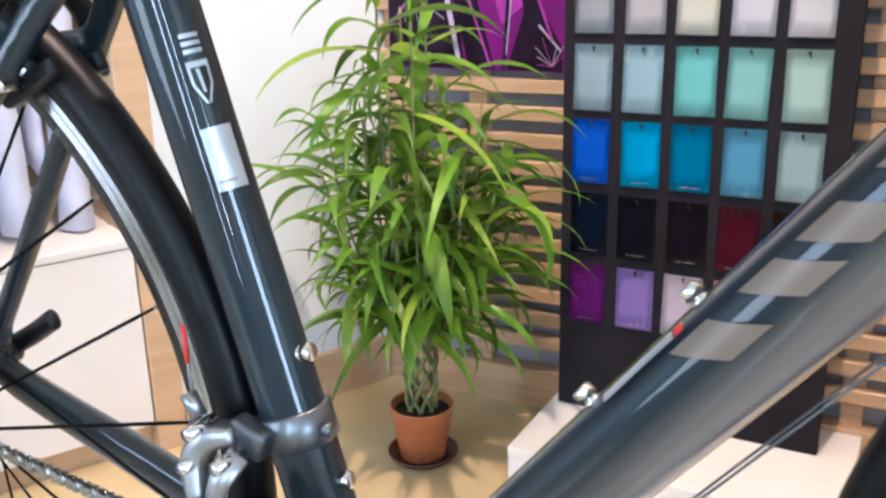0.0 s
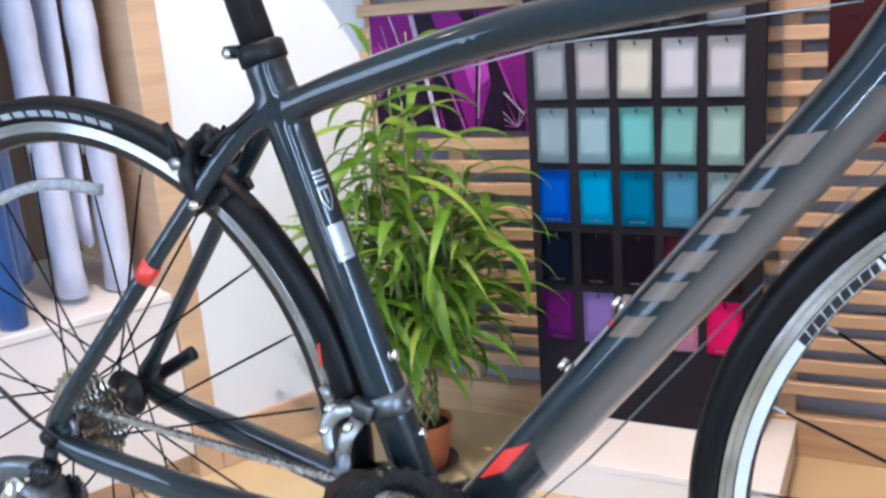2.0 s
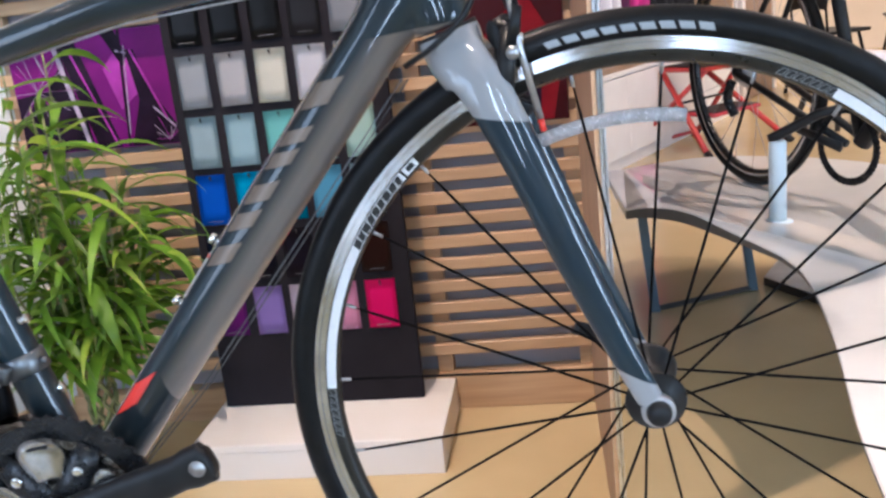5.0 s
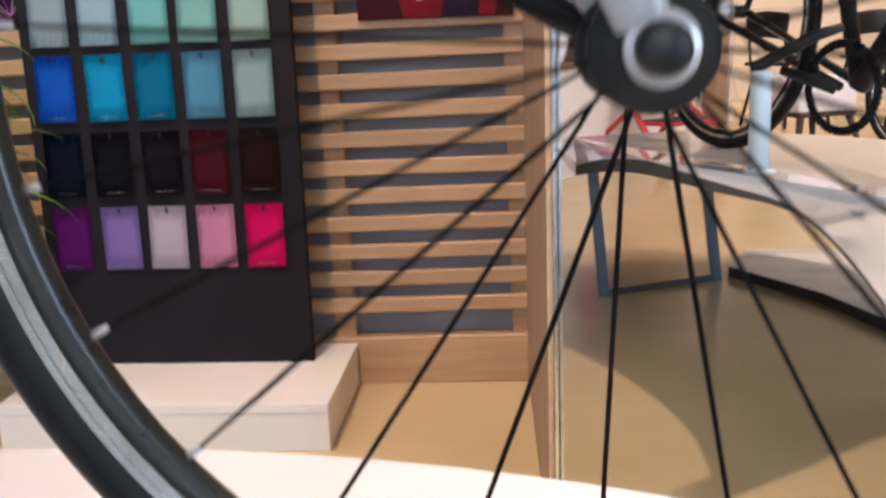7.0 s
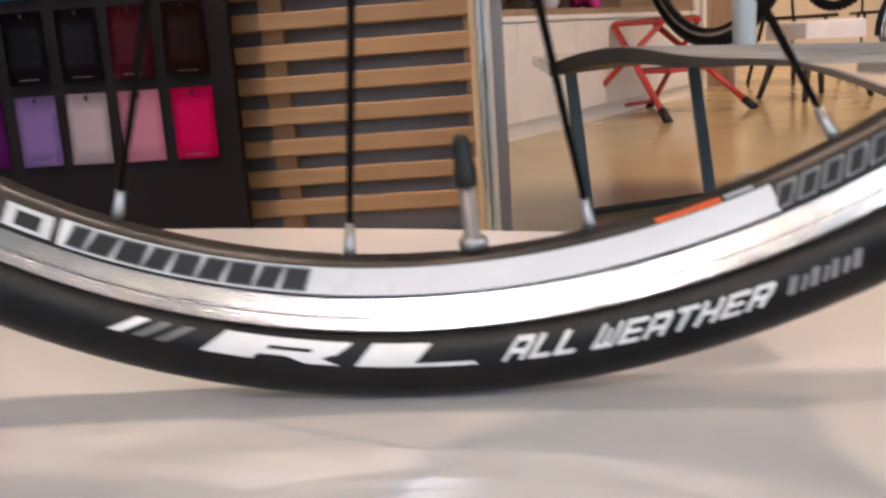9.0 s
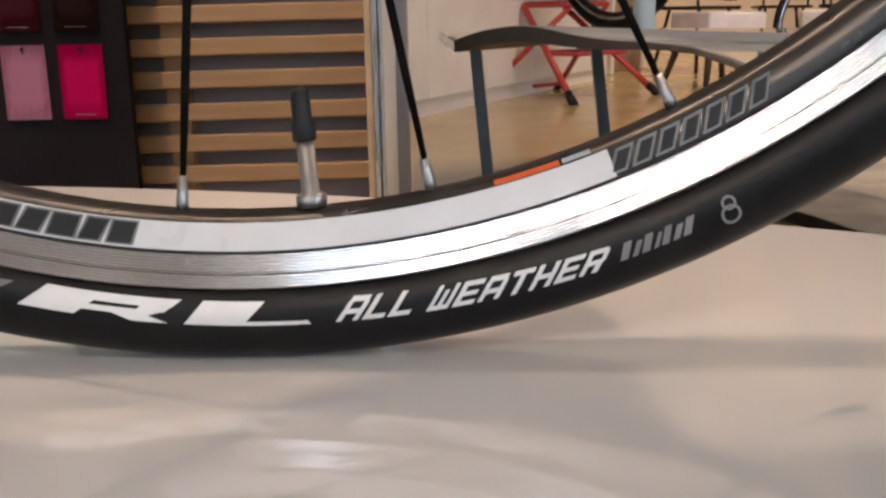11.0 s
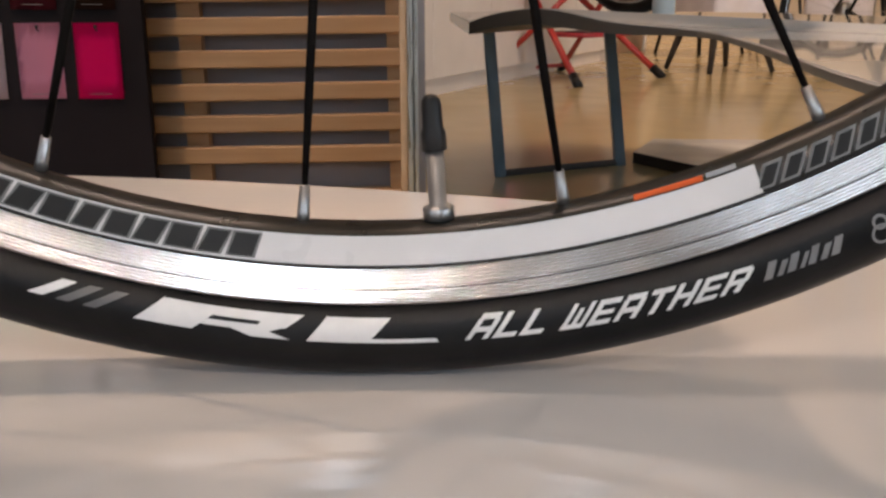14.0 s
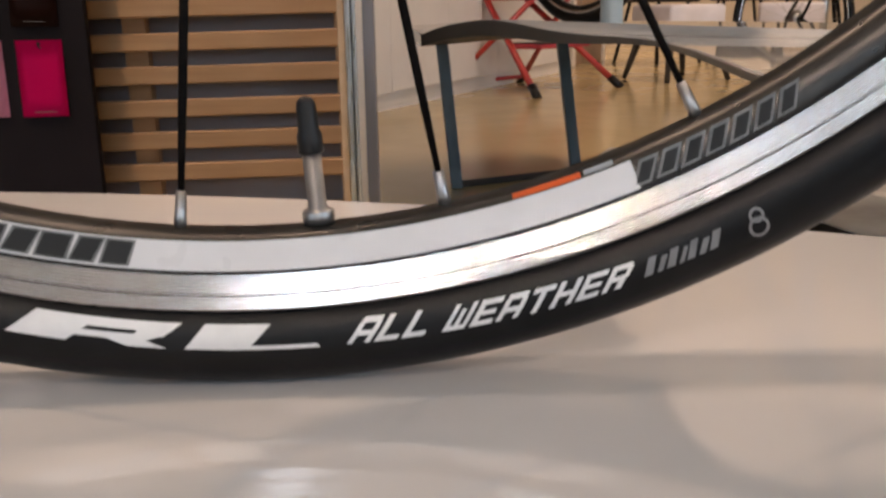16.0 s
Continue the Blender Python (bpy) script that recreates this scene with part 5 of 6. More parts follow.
# polished cover plates of the spider between the arms, each an arch with a slot
for i in range(5):
    c0 = 98 + 72 * i
    rows = bmesh.new()
    net = []
    for k in range(15):
        u = -1 + 2 * k / 14
        top = 0.060 + 0.024 * math.sqrt(max(0.0, 1 - abs(u) ** 2.6))
        row = []
        for q in range(7):
            r = 0.036 + (top - 0.036) * q / 6
            a = radians(c0 - u * (19 + 4 * q / 6))
            lift = 0.0025 * (1 - (2 * q / 6 - 1) ** 4) * (1 - u ** 4)
            row.append(rows.verts.new((r * math.cos(a), -0.0575 - lift, r * math.sin(a))))
        net.append(row)
    for k in range(14):
        for q in range(6):
            rows.faces.new((net[k][q], net[k + 1][q], net[k + 1][q + 1], net[k][q + 1]))
    bmesh.ops.solidify(rows, geom=rows.faces[:], thickness=0.004)
    part("cover_plate", rows, M_CHROME, crank, "polished silver cover plate")
    part("plate_slot", sector(c0 - 8, c0 + 8, 0.0735, 0.0765, -0.0605, 8), M_BLACK, crank)
ca, sa = math.cos(radians(CA)), math.sin(radians(CA))
for s, y0, nm in ((1, -0.076, "crank_arm"), (-1, 0.076, "crank_arm")):
    pts = curve([(-0.004 * s * ca, y0, -0.004 * s * sa), (0.04 * s * ca, y0 - 0.001 * s, 0.04 * s * sa), (0.11 * s * ca, y0 - 0.003 * s, 0.11 * s * sa), (0.168 * s * ca, y0 - 0.006 * s, 0.168 * s * sa),
                 (0.181 * s * ca, y0 - 0.006 * s, 0.181 * s * sa)], 5)
    part(nm, tube(pts, [(0.0095, 0.0245 - 0.0075 * min(1, i / 13) + (0.0025 if i > 13 else 0) - (0.006 if i > 18 else 0)) for i in range(21)], 20, power=2.8), M_BLACK, crank, "black crank arm")
part("pedal_thread", tube([(0.170 * ca, -0.0905, 0.170 * sa), (0.170 * ca, -0.0921, 0.170 * sa)], 0.0078, 20), M_SILVER, crank, "bare silver pedal thread")
part("crank_print", tube([(0.055 * ca, -0.0860, 0.055 * sa - 0.002), (0.120 * ca, -0.0872, 0.120 * sa - 0.002)], [(0.0008, 0.007), (0.0008, 0.006)], 8), M_STICK, crank)
part("crank_cap", tube([(0, -0.0845, 0), (0, -0.088, 0)], [0.0125, 0.011], 20), M_BLACK, crank)
# cassette
for i in range(10):
    t = (25, 23, 21, 19, 17, 16, 15, 14, 13, 12)[i]
    r = t * 0.0127 / (2 * math.pi)
    part("sprocket", toothed(r, t, -0.0180 - 0.0037 * i - 0.0018, -0.0180 - 0.0037 * i, max(0.013, r - 0.013), 0.0045), M_BRASS, rw, smooth=False)
part("lockring", disc(0.0165, -0.0560, -0.0535, 24, hole=0.008), M_SILVER, rw)
part("spoke_guard", disc(0.046, -0.0140, -0.0128, 40, hole=0.02), M_BLACK, rw)
# rear skewer
ax = V((-0.962, 0, R_HUB))
part("skewer_nut", tube([tuple(ax + V((0, -0.072, 0))), tuple(ax + V((0, -0.080, 0)))], [0.010, 0.008], 16), M_BLACK, bike)
part("skewer_cap", tube([tuple(ax + V((0, 0.070, 0))), tuple(ax + V((0, 0.086, 0)))], 0.012, 16), M_BLACK, bike)
part("skewer_lever", tube(curve([tuple(ax + V((0.002, 0.082, 0.002))), tuple(ax + V((0.030, 0.085, 0.018))), tuple(ax + V((0.068, 0.076, 0.040)))], 6), [(0.0045, 0.0085)] * 13, 12), M_BLACK, bike, "black quick-release lever")
# rear derailleur
RDB = V((-0.968, -0.078, 0.302))
part("derailleur_hanger", tube([tuple(ax + V((-0.001, -0.070, -0.008))), tuple(RDB)], [(0.004, 0.009)] * 2, 12), M_BLACK, bike)
rd = part("rear_derailleur", tube(curve([tuple(RDB + V((0.004, -0.004, 0.002))), (-1.000, -0.090, 0.304), (-1.030, -0.093, 0.292), (-1.042, -0.092, 0.266), (-1.026, -0.090, 0.240)], 6),
                                  [(0.009, 0.009 + 0.004 * math.sin(i / 24 * math.pi)) for i in range(25)], 18, power=2.6), M_BAND, bike, "silver-grey metal rear derailleur")
part("knuckle", tube([(-0.984, -0.100, 0.268), (-0.984, -0.096, 0.268), (-0.984, -0.072, 0.268), (-0.984, -0.060, 0.268)], [0.016, 0.0205, 0.0215, 0.018], 26), M_BAND, rd, "dark grey round knuckle")
part("knuckle_cap", tube([(-0.984, -0.103, 0.268), (-0.984, -0.098, 0.268)], [0.009, 0.0105], 20), M_BLACK, rd)
part("link_plate", tube([(-0.992, -0.094, 0.292), (-1.012, -0.097, 0.268), (-1.010, -0.096, 0.244)], [(0.004, 0.010), (0.005, 0.013), (0.004, 0.009)], 14, power=2.6), M_CHROME, rd)
part("pivot_cap", tube([tuple(RDB + V((0, -0.016, 0))), tuple(RDB + V((0, 0.006, 0)))], 0.0125, 20), M_BLACKM, rd)
for px, pz in ((-1.016, 0.300), (-1.036, 0.262), (-1.012, 0.248)):
    part("pivot_pin", tube([(px, -0.106, pz), (px, -0.092, pz)], 0.0042, 12), M_CHROME, rd)
J1, J2 = V((-0.982, -0.046, 0.254)), V((-1.004, -0.046, 0.172))
for yv in (-0.058, -0.040):
    part("cage_plate", tube([(J1.x + 0.008, yv, J1.z + 0.010), (J1.x, yv, J1.z), (J2.x, yv, J2.z), (J2.x - 0.004, yv, J2.z - 0.008)], [(0.0012, 0.008), (0.0012, 0.013), (0.0012, 0.012), (0.0012, 0.006)], 14), M_BLACKM, rd)
for j in (J1, J2):
    part("jockey_wheel", toothed(0.0205, 11, -0.052, -0.046, 0.004), M_BLACK, rd, smooth=False, m=Matrix.Translation((j.x, 0, j.z)))
part("cable_housing", tube(curve([(-0.905, -0.066, 0.322), (-0.960, -0.080, 0.348), (-1.020, -0.082, 0.392), (-1.070, -0.080, 0.400), (-1.086, -0.080, 0.368), (-1.070, -0.080, 0.322), (-1.050, -0.082, 0.296), (-1.022, -0.082, 0.284)], 6), 0.0025, 8), M_BLACK, bike, "black looped gear cable housing")
part("barrel_adjuster", tube([(-1.052, -0.082, 0.298), (-1.030, -0.082, 0.287)], 0.0055, 12), M_BLACKM, bike)
# chain
links = bmesh.new()
RC = 0.026


def chain_run(p, q, y0, y1):
    d = q - p
    k = max(2, int(d.length / 0.00635))
    for i in range(k):
        c = p.lerp(q, (i + 0.5) / k)
        yc = y0 + (y1 - y0) * (i + 0.5) / k
        t = d.normalized()
        u = V((-t.z, 0, t.x))
        hw = 0.0028 if i % 2 else 0.0019
        for sgn in (-1, 1):
            ring = []
            for e, hgt in ((-0.0058, 0.0), (-0.0040, 0.0038), (0.0, 0.0028), (0.0040, 0.0038), (0.0058, 0.0), (0.0040, -0.0038), (0.0, -0.0028), (-0.0040, -0.0038)):
                ring.append(c + t * e + u * hgt)
            a = [links.verts.new((v.x, yc + sgn * hw, v.z)) for v in ring]
            b = [links.verts.new((v.x, yc + sgn * (hw - 0.0009), v.z)) for v in ring]
            links.faces.new(a if sgn > 0 else a[::-1])
            links.faces.new(b[::-1] if sgn > 0 else b)
            for n2 in range(8):
                links.faces.new((a[n2], a[(n2 + 1) % 8], b[(n2 + 1) % 8], b[n2]))


def arc(c, r, a0, a1, k):
    return [V((c.x + r * math.cos(radians(a0 + (a1 - a0) * i / k)), 0, c.z + r * math.sin(radians(a0 + (a1 - a0) * i / k)))) for i in range(k + 1)]


axc = V((-0.962, 0, R_HUB))
path = arc(axc, RC, 260, 100, 8) + arc(BB, 0.0695, 98, -88, 24)
path += arc(J2, 0.0205, 275, 130, 5) + arc(J1, 0.0205, -60, 60, 4)
for i in range(len(path) - 1):
    chain_run(path[i], path[i + 1], -0.046 if path[i].x < -0.9 else -0.0426, -0.046 if path[i + 1].x < -0.9 else -0.0426)
bmesh.ops.recalc_face_normals(links, faces=links.faces[:])
part("chain", links, M_CHAIN, bike, "grey metal bicycle chain", smooth=False)
# --- brakes ---
RBX, RBZ = -0.757, 0.610


def brake(origin, fwd, label):
    """A dual-pivot rim brake; fwd is the side away from the frame."""
    o = V(origin)
    b = part("brake_caliper", tube([tuple(o + V((0.0, -0.012, 0.018))), tuple(o + V((fwd * 0.010, 0.0, 0.020))), tuple(o + V((fwd * 0.004, 0.014, 0.018)))], [(0.008, 0.012), (0.010, 0.014), (0.008, 0.012)], 14), M_BLACK, bike, label)
    for s in (-1, 1):
        part("arm", tube(curve([tuple(o + V((fwd * 0.010, s * -0.012, 0.022))), tuple(o + V((fwd * 0.012, s * 0.020, 0.016))), tuple(o + V((fwd * 0.010, s * 0.036, -0.006))), tuple(o + V((fwd * 0.006, s * 0.030, -0.034)))], 5),
                         [(0.007, 0.008 - 0.0015 * abs(i - 8) / 8) for i in range(16)], 12), M_BLACK, b)
        part("brake_pad", box(-0.026, 0.026, -0.004, 0.004, -0.006, 0.006, 0.002), M_BLACK, b, smooth=False, m=Matrix.Translation(o + V((fwd * 0.004, s * 0.0165, -0.035))) @ pose(0, 0, 0, 0, fwd * 25, 0))
        part("pad_bolt", tube([tuple(o + V((fwd * 0.006, s * 0.022, -0.034))), tuple(o + V((fwd * 0.006, s * 0.040, -0.034)))], 0.0045, 12), M_CHROME, b)
    part("pivot_bolt", tube([tuple(o + V((fwd * 0.016, -0.010, 0.012))), tuple(o + V((fwd * 0.024, -0.010, 0.012)))], 0.0055, 12), M_CHROME, b)
    part("cable_clamp", tube([tuple(o + V((fwd * 0.016, -0.034, 0.004))), tuple(o + V((fwd * 0.016, -0.044, 0.004)))], 0.0058, 12), M_SILVER, b)
    part("quick_release", tube([tuple(o + V((fwd * 0.016, -0.036, 0.010))), tuple(o + V((fwd * 0.022, -0.040, 0.040)))], [(0.004, 0.006), (0.003, 0.004)], 10), M_BLACK, b)
    return b


fb = brake((-0.116, 0, 0.643), 1, "black front rim brake")
part("barrel_adjuster", tube([(-0.098, -0.034, 0.682), (-0.106, -0.033, 0.708)], [0.0055, 0.0045], 12), M_BLACK, fb)
part("brake_cable", tube([(-0.102, -0.0365, 0.700), (-0.094, -0.037, 0.648), (-0.082, -0.038, 0.592)], 0.0030, 10), M_SILVER, fb, "loose silver brake cable end")
part("cable_end", tube([(-0.082, -0.038, 0.592), (-0.080, -0.038, 0.582)], 0.0026, 8), M_RED, fb, "red cable end cap")
part("red_knob", tube([(-0.108, -0.033, 0.710), (-0.1105, -0.033, 0.720)], 0.0040, 10), M_RED, fb)
part("cable_housing", tube(curve([(-0.108, -0.033, 0.719), (-0.118, -0.028, 0.758), (-0.135, -0.02, 0.80), (-0.150, -0.01, 0.85)], 5), 0.0026, 8), M_BLACK, bike)
part("cable_housing", tube(curve([(-0.190, -0.026, 0.643), (-0.160, -0.040, 0.660), (-0.130, -0.036, 0.690), (-0.118, -0.02, 0.75), (-0.126, 0.0, 0.82), (-0.14, 0.0, 0.86)], 6), 0.0026, 8), M_BLACK, bike, "black gear cable housing")
part("lower_cable", tube([(-0.196, -0.012, 0.632), (-0.30, -0.012, 0.506), (-0.42, -0.010, 0.362), (-0.545, -0.008, 0.2345)], 0.0007, 6), M_BAND, bike, "bare steel gear cable")
part("lower_cable", tube([(-0.194, 0.012, 0.630), (-0.30, 0.012, 0.501), (-0.42, 0.010, 0.357), (-0.540, 0.008, 0.2345)], 0.0007, 6), M_BAND, bike, "bare steel gear cable")
part("top_cable", tube([(-0.225, -0.008, 0.719), (-0.43, -0.008, 0.701), (-0.600, -0.008, 0.666)], 0.0010, 6), M_SILVER, bike, "bare silver brake cable")
rb = brake((RBX, 0, RBZ), -1, "black rear rim brake")
part("cable_housing", tube(curve([(-0.690, -0.016, 0.660), (-0.712, -0.028, 0.646), (-0.732, -0.036, 0.633), (-0.744, -0.038, 0.622)], 5), 0.0026, 8), M_BLACK, rb)

# ---------- second bicycle on the crescent platform ----------


def simple_bike(m, label):
    b = tagged(empty("bicycle", m), label, "bicycle")
    for nm, x in (("rear_wheel", 0.0), ("front_wheel", 0.99)):
        w = part(nm, spun([(0.292, -0.008), (0.312, -0.010), (0.312, 0.010), (0.292, 0.008)], 72), M_BLACKM, b, m=pose(x, 0, 0.336, 0, 0, 0 if x else -7))
        prof = [(0.3232 + 0.014 * math.cos(math.pi * 2 * i / 12), 0.014 * math.sin(math.pi * 2 * i / 12)) for i in range(12)]
        part("tyre", spun(prof, 96), M_RUBBER, w)
        for s in (-1, 1):
            part("brake_track", spun([(0.301, s * 0.010), (0.311, s * 0.0105), (0.311, s * 0.0112), (0.301, s * 0.0108)], 72), M_TRACK, w)
        part("hub", tube([(0, -0.05, 0), (0, 0.05, 0)], 0.016, 16), M_BLACKM, w)
        for k in range(20):
            a = radians(18 * k)
            part("spoke", rod((0.016 * math.cos(a), (0.03 if k % 2 else -0.03), 0.016 * math.sin(a)), (0.292 * math.cos(a), 0, 0.292 * math.sin(a)), 0.0010, 5), M_SILVER, w)
    bb, st, hd0, hd1, ax, fx = (0.41, 0, 0.165), (0.26, 0, 0.80), (0.80, 0, 0.70), (0.77, 0, 0.84), (0, 0, 0.336), (0.99, 0, 0.336)
    for nm, p, q, r in (("seat_tube", bb, st, 0.017), ("down_tube", bb, hd0, 0.024), ("top_tube", st, hd1, 0.018), ("head_tube", hd0, hd1, 0.022), ("seatpost", st, (0.22, 0, 0.95), 0.014)):
        part(nm, rod(p, q, r, 16), M_BLACK, b)
    for s in (-1, 1):
        part("chain_stay", rod((0, s * 0.06, 0.336), (0.39, s * 0.03, 0.165), 0.010, 12), M_BLACK, b)
        part("seat_stay", rod((0, s * 0.06, 0.336), (0.265, s * 0.02, 0.78), 0.008, 12), M_BLACK, b)
        part("fork_blade", tube(curve([(0.81, s * 0.03, 0.67), (0.88, s * 0.045, 0.50), (0.99, s * 0.05, 0.336)], 5), 0.012, 12), M_BLACK, b)
    part("chainring", toothed(0.1, 50, -0.050, -0.046, 0.082), M_BLACKM, b, smooth=False, m=pose(0.41, 0, 0.165))
    part("crank_arm", tube([(0.41, -0.07, 0.165), (0.27, -0.078, 0.20)], [(0.008, 0.014), (0.008, 0.011)], 12), M_BLACK, b)
    part("crank_arm", tube([(0.41, 0.07, 0.165), (0.55, 0.078, 0.34)], [(0.008, 0.014), (0.008, 0.011)], 12), M_BLACK, b)
    part("cassette", spun([(0.02, -0.05), (0.026, -0.05), (0.05, -0.02), (0.02, -0.02)], 30), M_SILVER, b, m=pose(0, 0, 0.336))
    part("rear_derailleur", tube(curve([(0, -0.07, 0.31), (-0.02, -0.07, 0.26), (0.0, -0.06, 0.21)], 4), 0.014, 12), M_BLACKM, b)
    part("saddle", tube(curve([(0.09, 0, 0.965), (0.16, 0, 0.975), (0.25, 0, 0.968), (0.35, 0, 0.965)], 5), [(0.065 - 0.045 * min(1, i / 11), 0.016) for i in range(16)], 16), M_BLACK, b)
    part("handlebar", tube(curve([(0.80, -0.2, 0.78), (0.87, -0.2, 0.79), (0.88, -0.2, 0.88), (0.79, -0.19, 0.92), (0.79, 0.19, 0.92), (0.88, 0.2, 0.88), (0.87, 0.2, 0.79), (0.80, 0.2, 0.78)], 5), 0.015, 10), M_BLACK, b)
    return b


simple_bike(pose(0.487, 2.01, T2 + 0.0005, 0, 0, -61), "black road bicycle on the crescent display platform")
simple_bike(pose(2.1, 4.6, FLOOR, 0, 0, 15), "dark bicycle parked farther back in the shop")
stand = tagged(empty("stand_post", pose(0.455, 1.545, T2)), "pale blue-white round stand post on the platform", "post")
part("foot", spun([(0.0005, 0.0), (0.036, 0.0), (0.036, 0.006), (0.022, 0.010), (0.0005, 0.010)], 28, "z"), M_PALE, stand)
part("post", spun([(0.0005, 0.0105), (0.021, 0.0105), (0.021, 0.205), (0.019, 0.209), (0.0005, 0.209)], 28, "z"), M_PALE, stand)
part("holder_arm", tube([(-0.022, 0.0, 0.216), (0.0, 0.0, 0.222), (0.085, -0.05, 0.275), (0.13, -0.075, 0.29)], [(0.012, 0.010), (0.014, 0.013), (0.013, 0.012), (0.010, 0.009)], 12), M_BLACK, stand, "black holder arm")

# ---------- white cabinets with clothes over them ----------
CW = Matrix.Translation((-0.1, 3.60, 0)) @ pose(0, 0, 0, 0, 0, 61.5)
cab = tagged(empty("low_cabinet", CW), "long white low cabinet under the clothes niche", "cabinet")
part("plinth", box(-1.5, 2.58, 0.02, 0.5, FLOOR, FLOOR + 0.07), M_LAM, cab, smooth=False)
part("body", box(-1.5, 2.6, 0.012, 0.5, FLOOR + 0.0705, 0.165), M_LAM, cab, smooth=False)
for i in range(7):
    part("cabinet_door", box(-1.5 + 0.585 * i + 0.002, -1.5 + 0.585 * i + 0.583, -0.008, 0.011, FLOOR + 0.075, 0.158, 0.0015), M_LAM, cab, smooth=False)
part("worktop", box(-1.5, 2.6, -0.012, 0.5, 0.1655, 0.19, 0.002), M_LAM, cab, smooth=False)
niche = tagged(empty("clothes_niche", CW), "brown wooden clothes niche above the white cabinet", "wardrobe")
part("back_panel", box(-1.5, 2.6, 0.48, 0.5, 0.2205, 2.2), M_WOODD, niche, smooth=False)
part("base_panel", box(-1.5, 2.6, 0.0, 0.479, 0.1905, 0.22), M_WOODD, niche, smooth=False)
for x in (-1.5, 2.57):
    part("divider", box(x, x + 0.03, 0.0, 0.479, 0.2205, 2.2), M_WOODL, niche, smooth=False)
part("rail", rod((-1.46, 0.22, 1.17), (2.57, 0.22, 1.17), 0.012), M_CHROME, niche)
CLOTHES = [(0.58, M_PURF, 0.36, "dark purple"), (0.68, M_PURF, 0.31, "dark purple"), (0.80, M_WHTF, 0.34, "white"), (0.93, M_WHTF, 0.25, "white"), (1.04, M_WHTF, 0.36, "white"),
           (1.16, M_PURF, 0.40, "dark purple"), (1.28, M_MAGF, 0.29, "magenta"), (1.42, M_MAGF, 0.25, "magenta"), (1.55, M_BLKF, 0.36, "black"), (1.70, M_BLKF, 0.33, "black"),
           (1.86, M_BLKF, 0.37, "black"), (2.02, M_BLKF, 0.34, "black"), (2.18, M_BLKF, 0.38, "black")]
for x, mt, z0, lab in CLOTHES:
    garment(lab + " cycling jersey on the clothes rail", mt, CW @ pose(x, 0.20, 0, 0, 0, 62 + random.uniform(-14, 14)), z0, 1.08, 0.11, 0.17, 0.05, 4, int(x * 100), [(0.05, -0.06, z0 + 0.1)], None, 0.035)
# end panel and pale wooden frame past the niche
part("end_panel", box(2.605, 2.66, -0.012, 0.5, FLOOR, 2.3), M_LAM, niche, "cream end panel", smooth=False)
fr_m = CW @ pose(3.1, 0.1, 0)
rackf = tagged(empty("door_frame", fr_m), "pale wooden door frame past the clothes niche", "door frame", kind="structure")
part("jamb", box(0.0, 0.07, 0.0, 0.05, FLOOR, 2.2, 0.003), M_LAM, rackf, smooth=False)
part("jamb", box(0.75, 0.82, 0.0, 0.05, FLOOR, 2.2, 0.003), M_LAM, rackf, smooth=False)
part("head", box(0.0, 0.82, 0.0, 0.05, 2.2005, 2.27, 0.003), M_LAM, rackf, smooth=False)
part("leaf", box(0.0705, 0.7495, 0.012, 0.042, FLOOR + 0.005, 2.1995, 0.002), M_WOODD, rackf, "brown door leaf", smooth=False)
for x, y, a in ((1.66, 5.15, 20), (2.5, 5.6, 70)):
    ps = tagged(empty("low_stool", pose(x, y, FLOOR, 0, 0, a)), "low stool with white cushion and dark splayed legs", "stool", "low stools")
    part("cushion", box(-0.19, 0.19, -0.19, 0.19, 0.22, 0.42, 0.02, segs=2), M_WHTF, ps)
    part("seat_frame", box(-0.185, 0.185, -0.185, 0.185, 0.195, 0.2195, 0.004), M_DARKSLAB, ps, smooth=False)
    for sx in (-1, 1):
        for sy in (-1, 1):
            part("leg", tube([(sx * 0.21, sy * 0.21, 0.001), (sx * 0.16, sy * 0.16, 0.195)], [0.014, 0.022], 8), M_DARKSLAB, ps)

# ---------- folding step stool ----------
SM = pose(0.745, 4.68, FLOOR, 0, 0, -47) @ Matrix.Diagonal((1.04, 1.24, 1.07, 1))
st = tagged(empty("folding_step_stool", SM), "red tubular folding step stool with two treads", "step stool")
for s in (-1, 1):
    part("front_leg", tube([(0.31, s * 0.28, 0.012), (-0.15, s * 0.13, 0.43)], 0.015, 12), M_STOOL, st)
    part("rear_leg", tube([(-0.30, s * 0.25, 0.012), (0.13, s * 0.115, 0.43)], 0.013, 12), M_STOOL, st)
    part("foot_cap", tube([(0.325, s * 0.285, 0.001), (0.270, s * 0.267, 0.049)], 0.020, 12), M_BLACK, st, "black rubber foot")
    part("foot_cap", tube([(-0.315, s * 0.255, 0.001), (-0.262, s * 0.238, 0.049)], 0.019, 12), M_BLACK, st, "black rubber foot")
part("cross_bar", rod((-0.275, -0.225, 0.035), (-0.275, 0.225, 0.035), 0.010), M_STOOLP, st)
part("hinge_bar", rod((0.0, -0.16, 0.270), (0.0, 0.16, 0.270), 0.007), M_BLACKM, st)
part("top_tread", box(-0.16, 0.14, -0.135, 0.135, 0.425, 0.450, 0.006), M_STOOL, st, smooth=False)
part("top_tread_mat", box(-0.15, 0.13, -0.125, 0.125, 0.4505, 0.454), M_BLACK, st, smooth=False)
part("lower_tread", box(0.03, 0.23, -0.165, 0.165, 0.205, 0.226, 0.006), M_STOOLP, st, smooth=False)
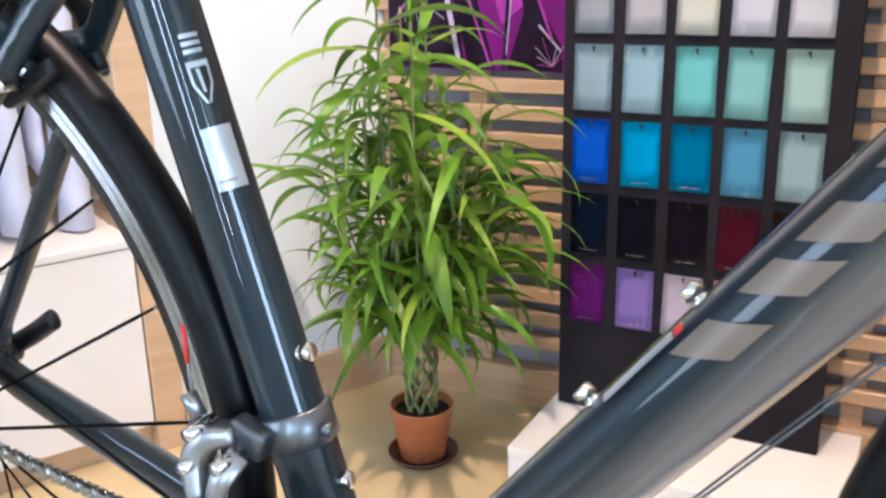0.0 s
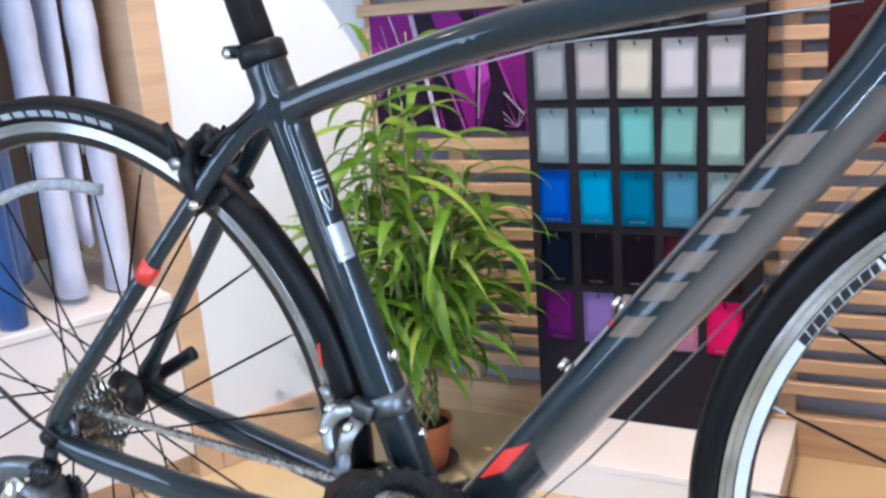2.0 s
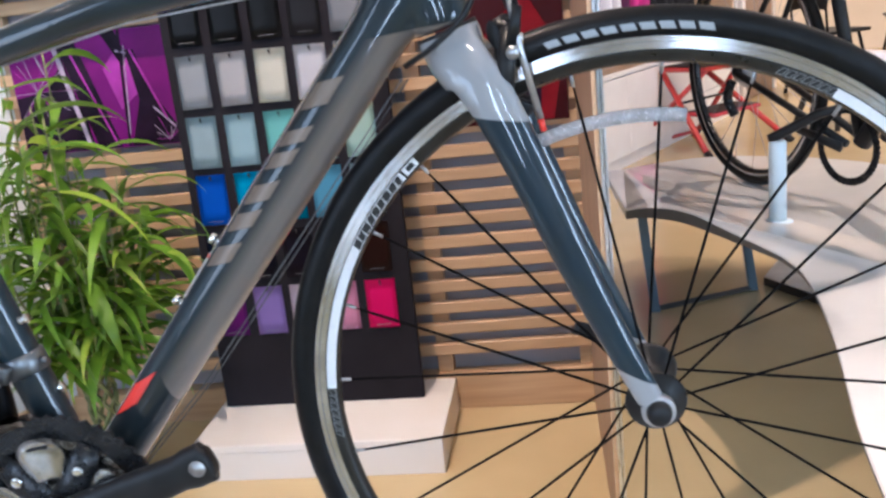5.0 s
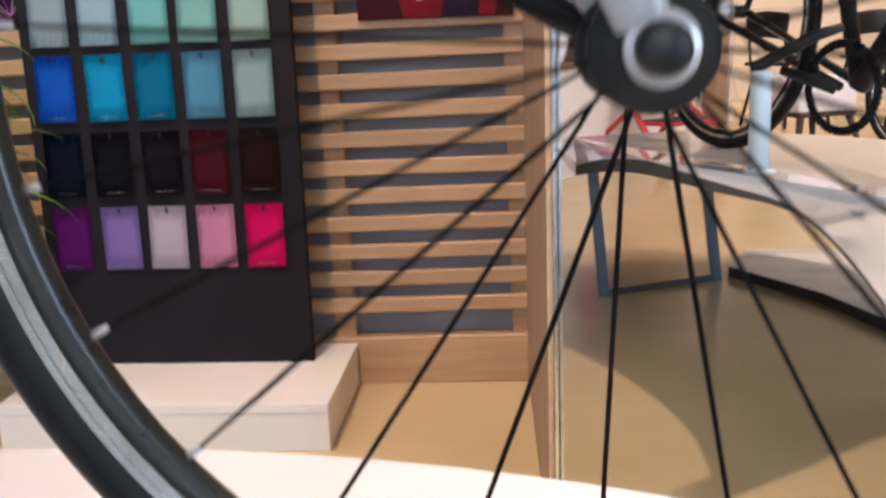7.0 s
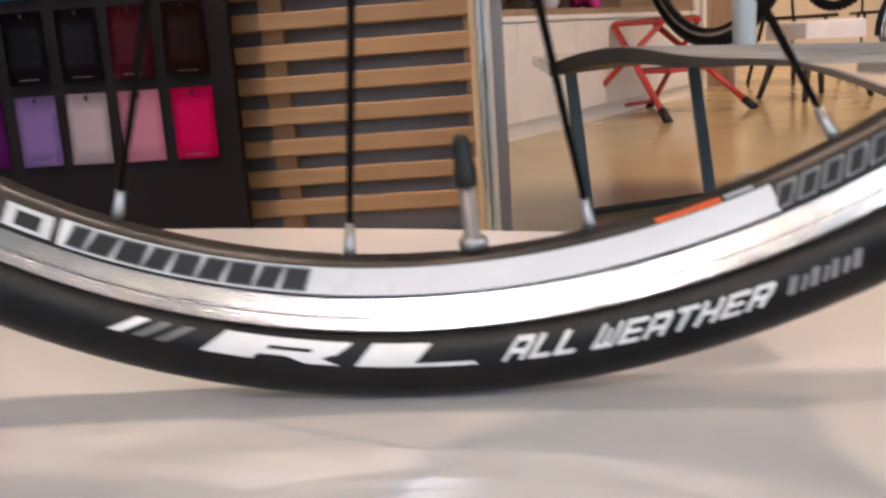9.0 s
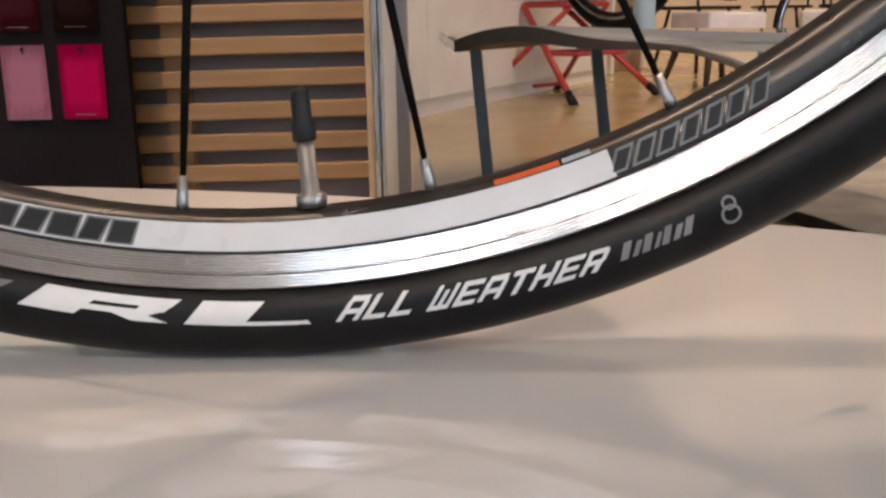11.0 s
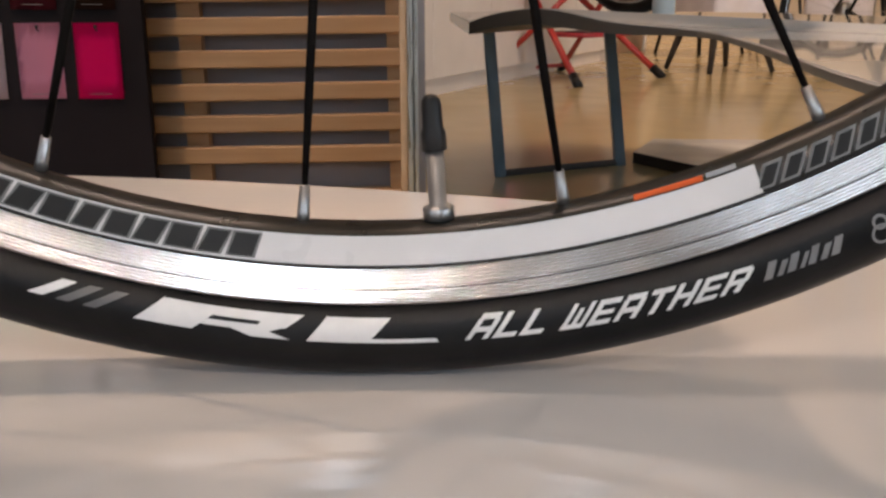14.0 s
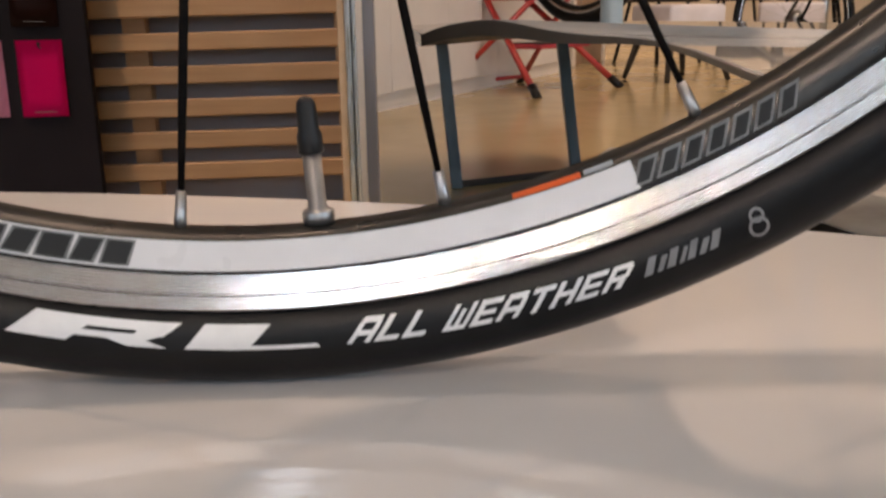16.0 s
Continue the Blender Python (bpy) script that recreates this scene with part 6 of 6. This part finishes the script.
part("tread_mat", box(0.04, 0.22, -0.15, 0.15, 0.2265, 0.230), M_BLACK, st, smooth=False)

# ---------- chairs farther back ----------


def chair(m):
    c = tagged(empty("chair", m), "dark cafe chair on thin black legs", "chair", "chairs at the back")
    part("seat", box(-0.21, 0.21, -0.21, 0.21, 0.43, 0.455, 0.01), M_BLACK, c, smooth=False)
    part("backrest", tube(curve([(-0.20, -0.19, 0.70), (-0.235, 0, 0.72), (-0.20, 0.19, 0.70)], 5), [(0.09, 0.012)] * 11, 12, side=(0, 0, 1)), M_BLACK, c)
    for x in (-0.18, 0.18):
        for y in (-0.18, 0.18):
            part("leg", rod((x * 1.2, y * 1.2, 0.001), (x * 0.8, y * 0.8, 0.43), 0.013, 10), M_BLACKM, c)
    for y in (-0.17, 0.17):
        part("back_post", rod((-0.18, y, 0.45), (-0.21, y, 0.74), 0.010, 10), M_BLACKM, c)
    return c


ch = chair(pose(1.95, 6.6, FLOOR, 0, 0, 30))
for x, y, a in ((2.9, 7.6, 80), (2.9, 6.2, -30), (4.2, 6.9, 160)):
    copy_thing(ch, pose(x, y, FLOOR, 0, 0, a))
tb = tagged(empty("cafe_table", pose(3.4, 7.1, FLOOR)), "round white cafe table on a steel column", "table")
part("tabletop", spun([(0.0005, 0.72), (0.40, 0.72), (0.40, 0.745), (0.0005, 0.745)], 40, "z"), M_LAM, tb)
part("column", rod((0, 0, 0.012), (0, 0, 0.72), 0.03), M_ALU, tb)
part("base", spun([(0.0005, 0.0), (0.22, 0.0), (0.22, 0.008), (0.0005, 0.012)], 32, "z"), M_ALU, tb)

# ---------- ceiling downlights ----------
for sx, sy, *rest in SPOTS:
    dl = tagged(empty("ceiling_downlight", pose(sx, sy, CEIL)), "small round recessed warm ceiling downlight, the farthest two added as fill", "ceiling light", "ceiling downlights")
    part("trim_ring", spun([(0.042, -0.006), (0.062, -0.006), (0.062, -0.0005), (0.042, -0.0005)], 28, "z"), M_ALU, dl)
    part("lens", spun([(0.0005, -0.004), (0.0415, -0.004), (0.0415, -0.0015), (0.0005, -0.0015)], 28, "z"), M_GLOW, dl)
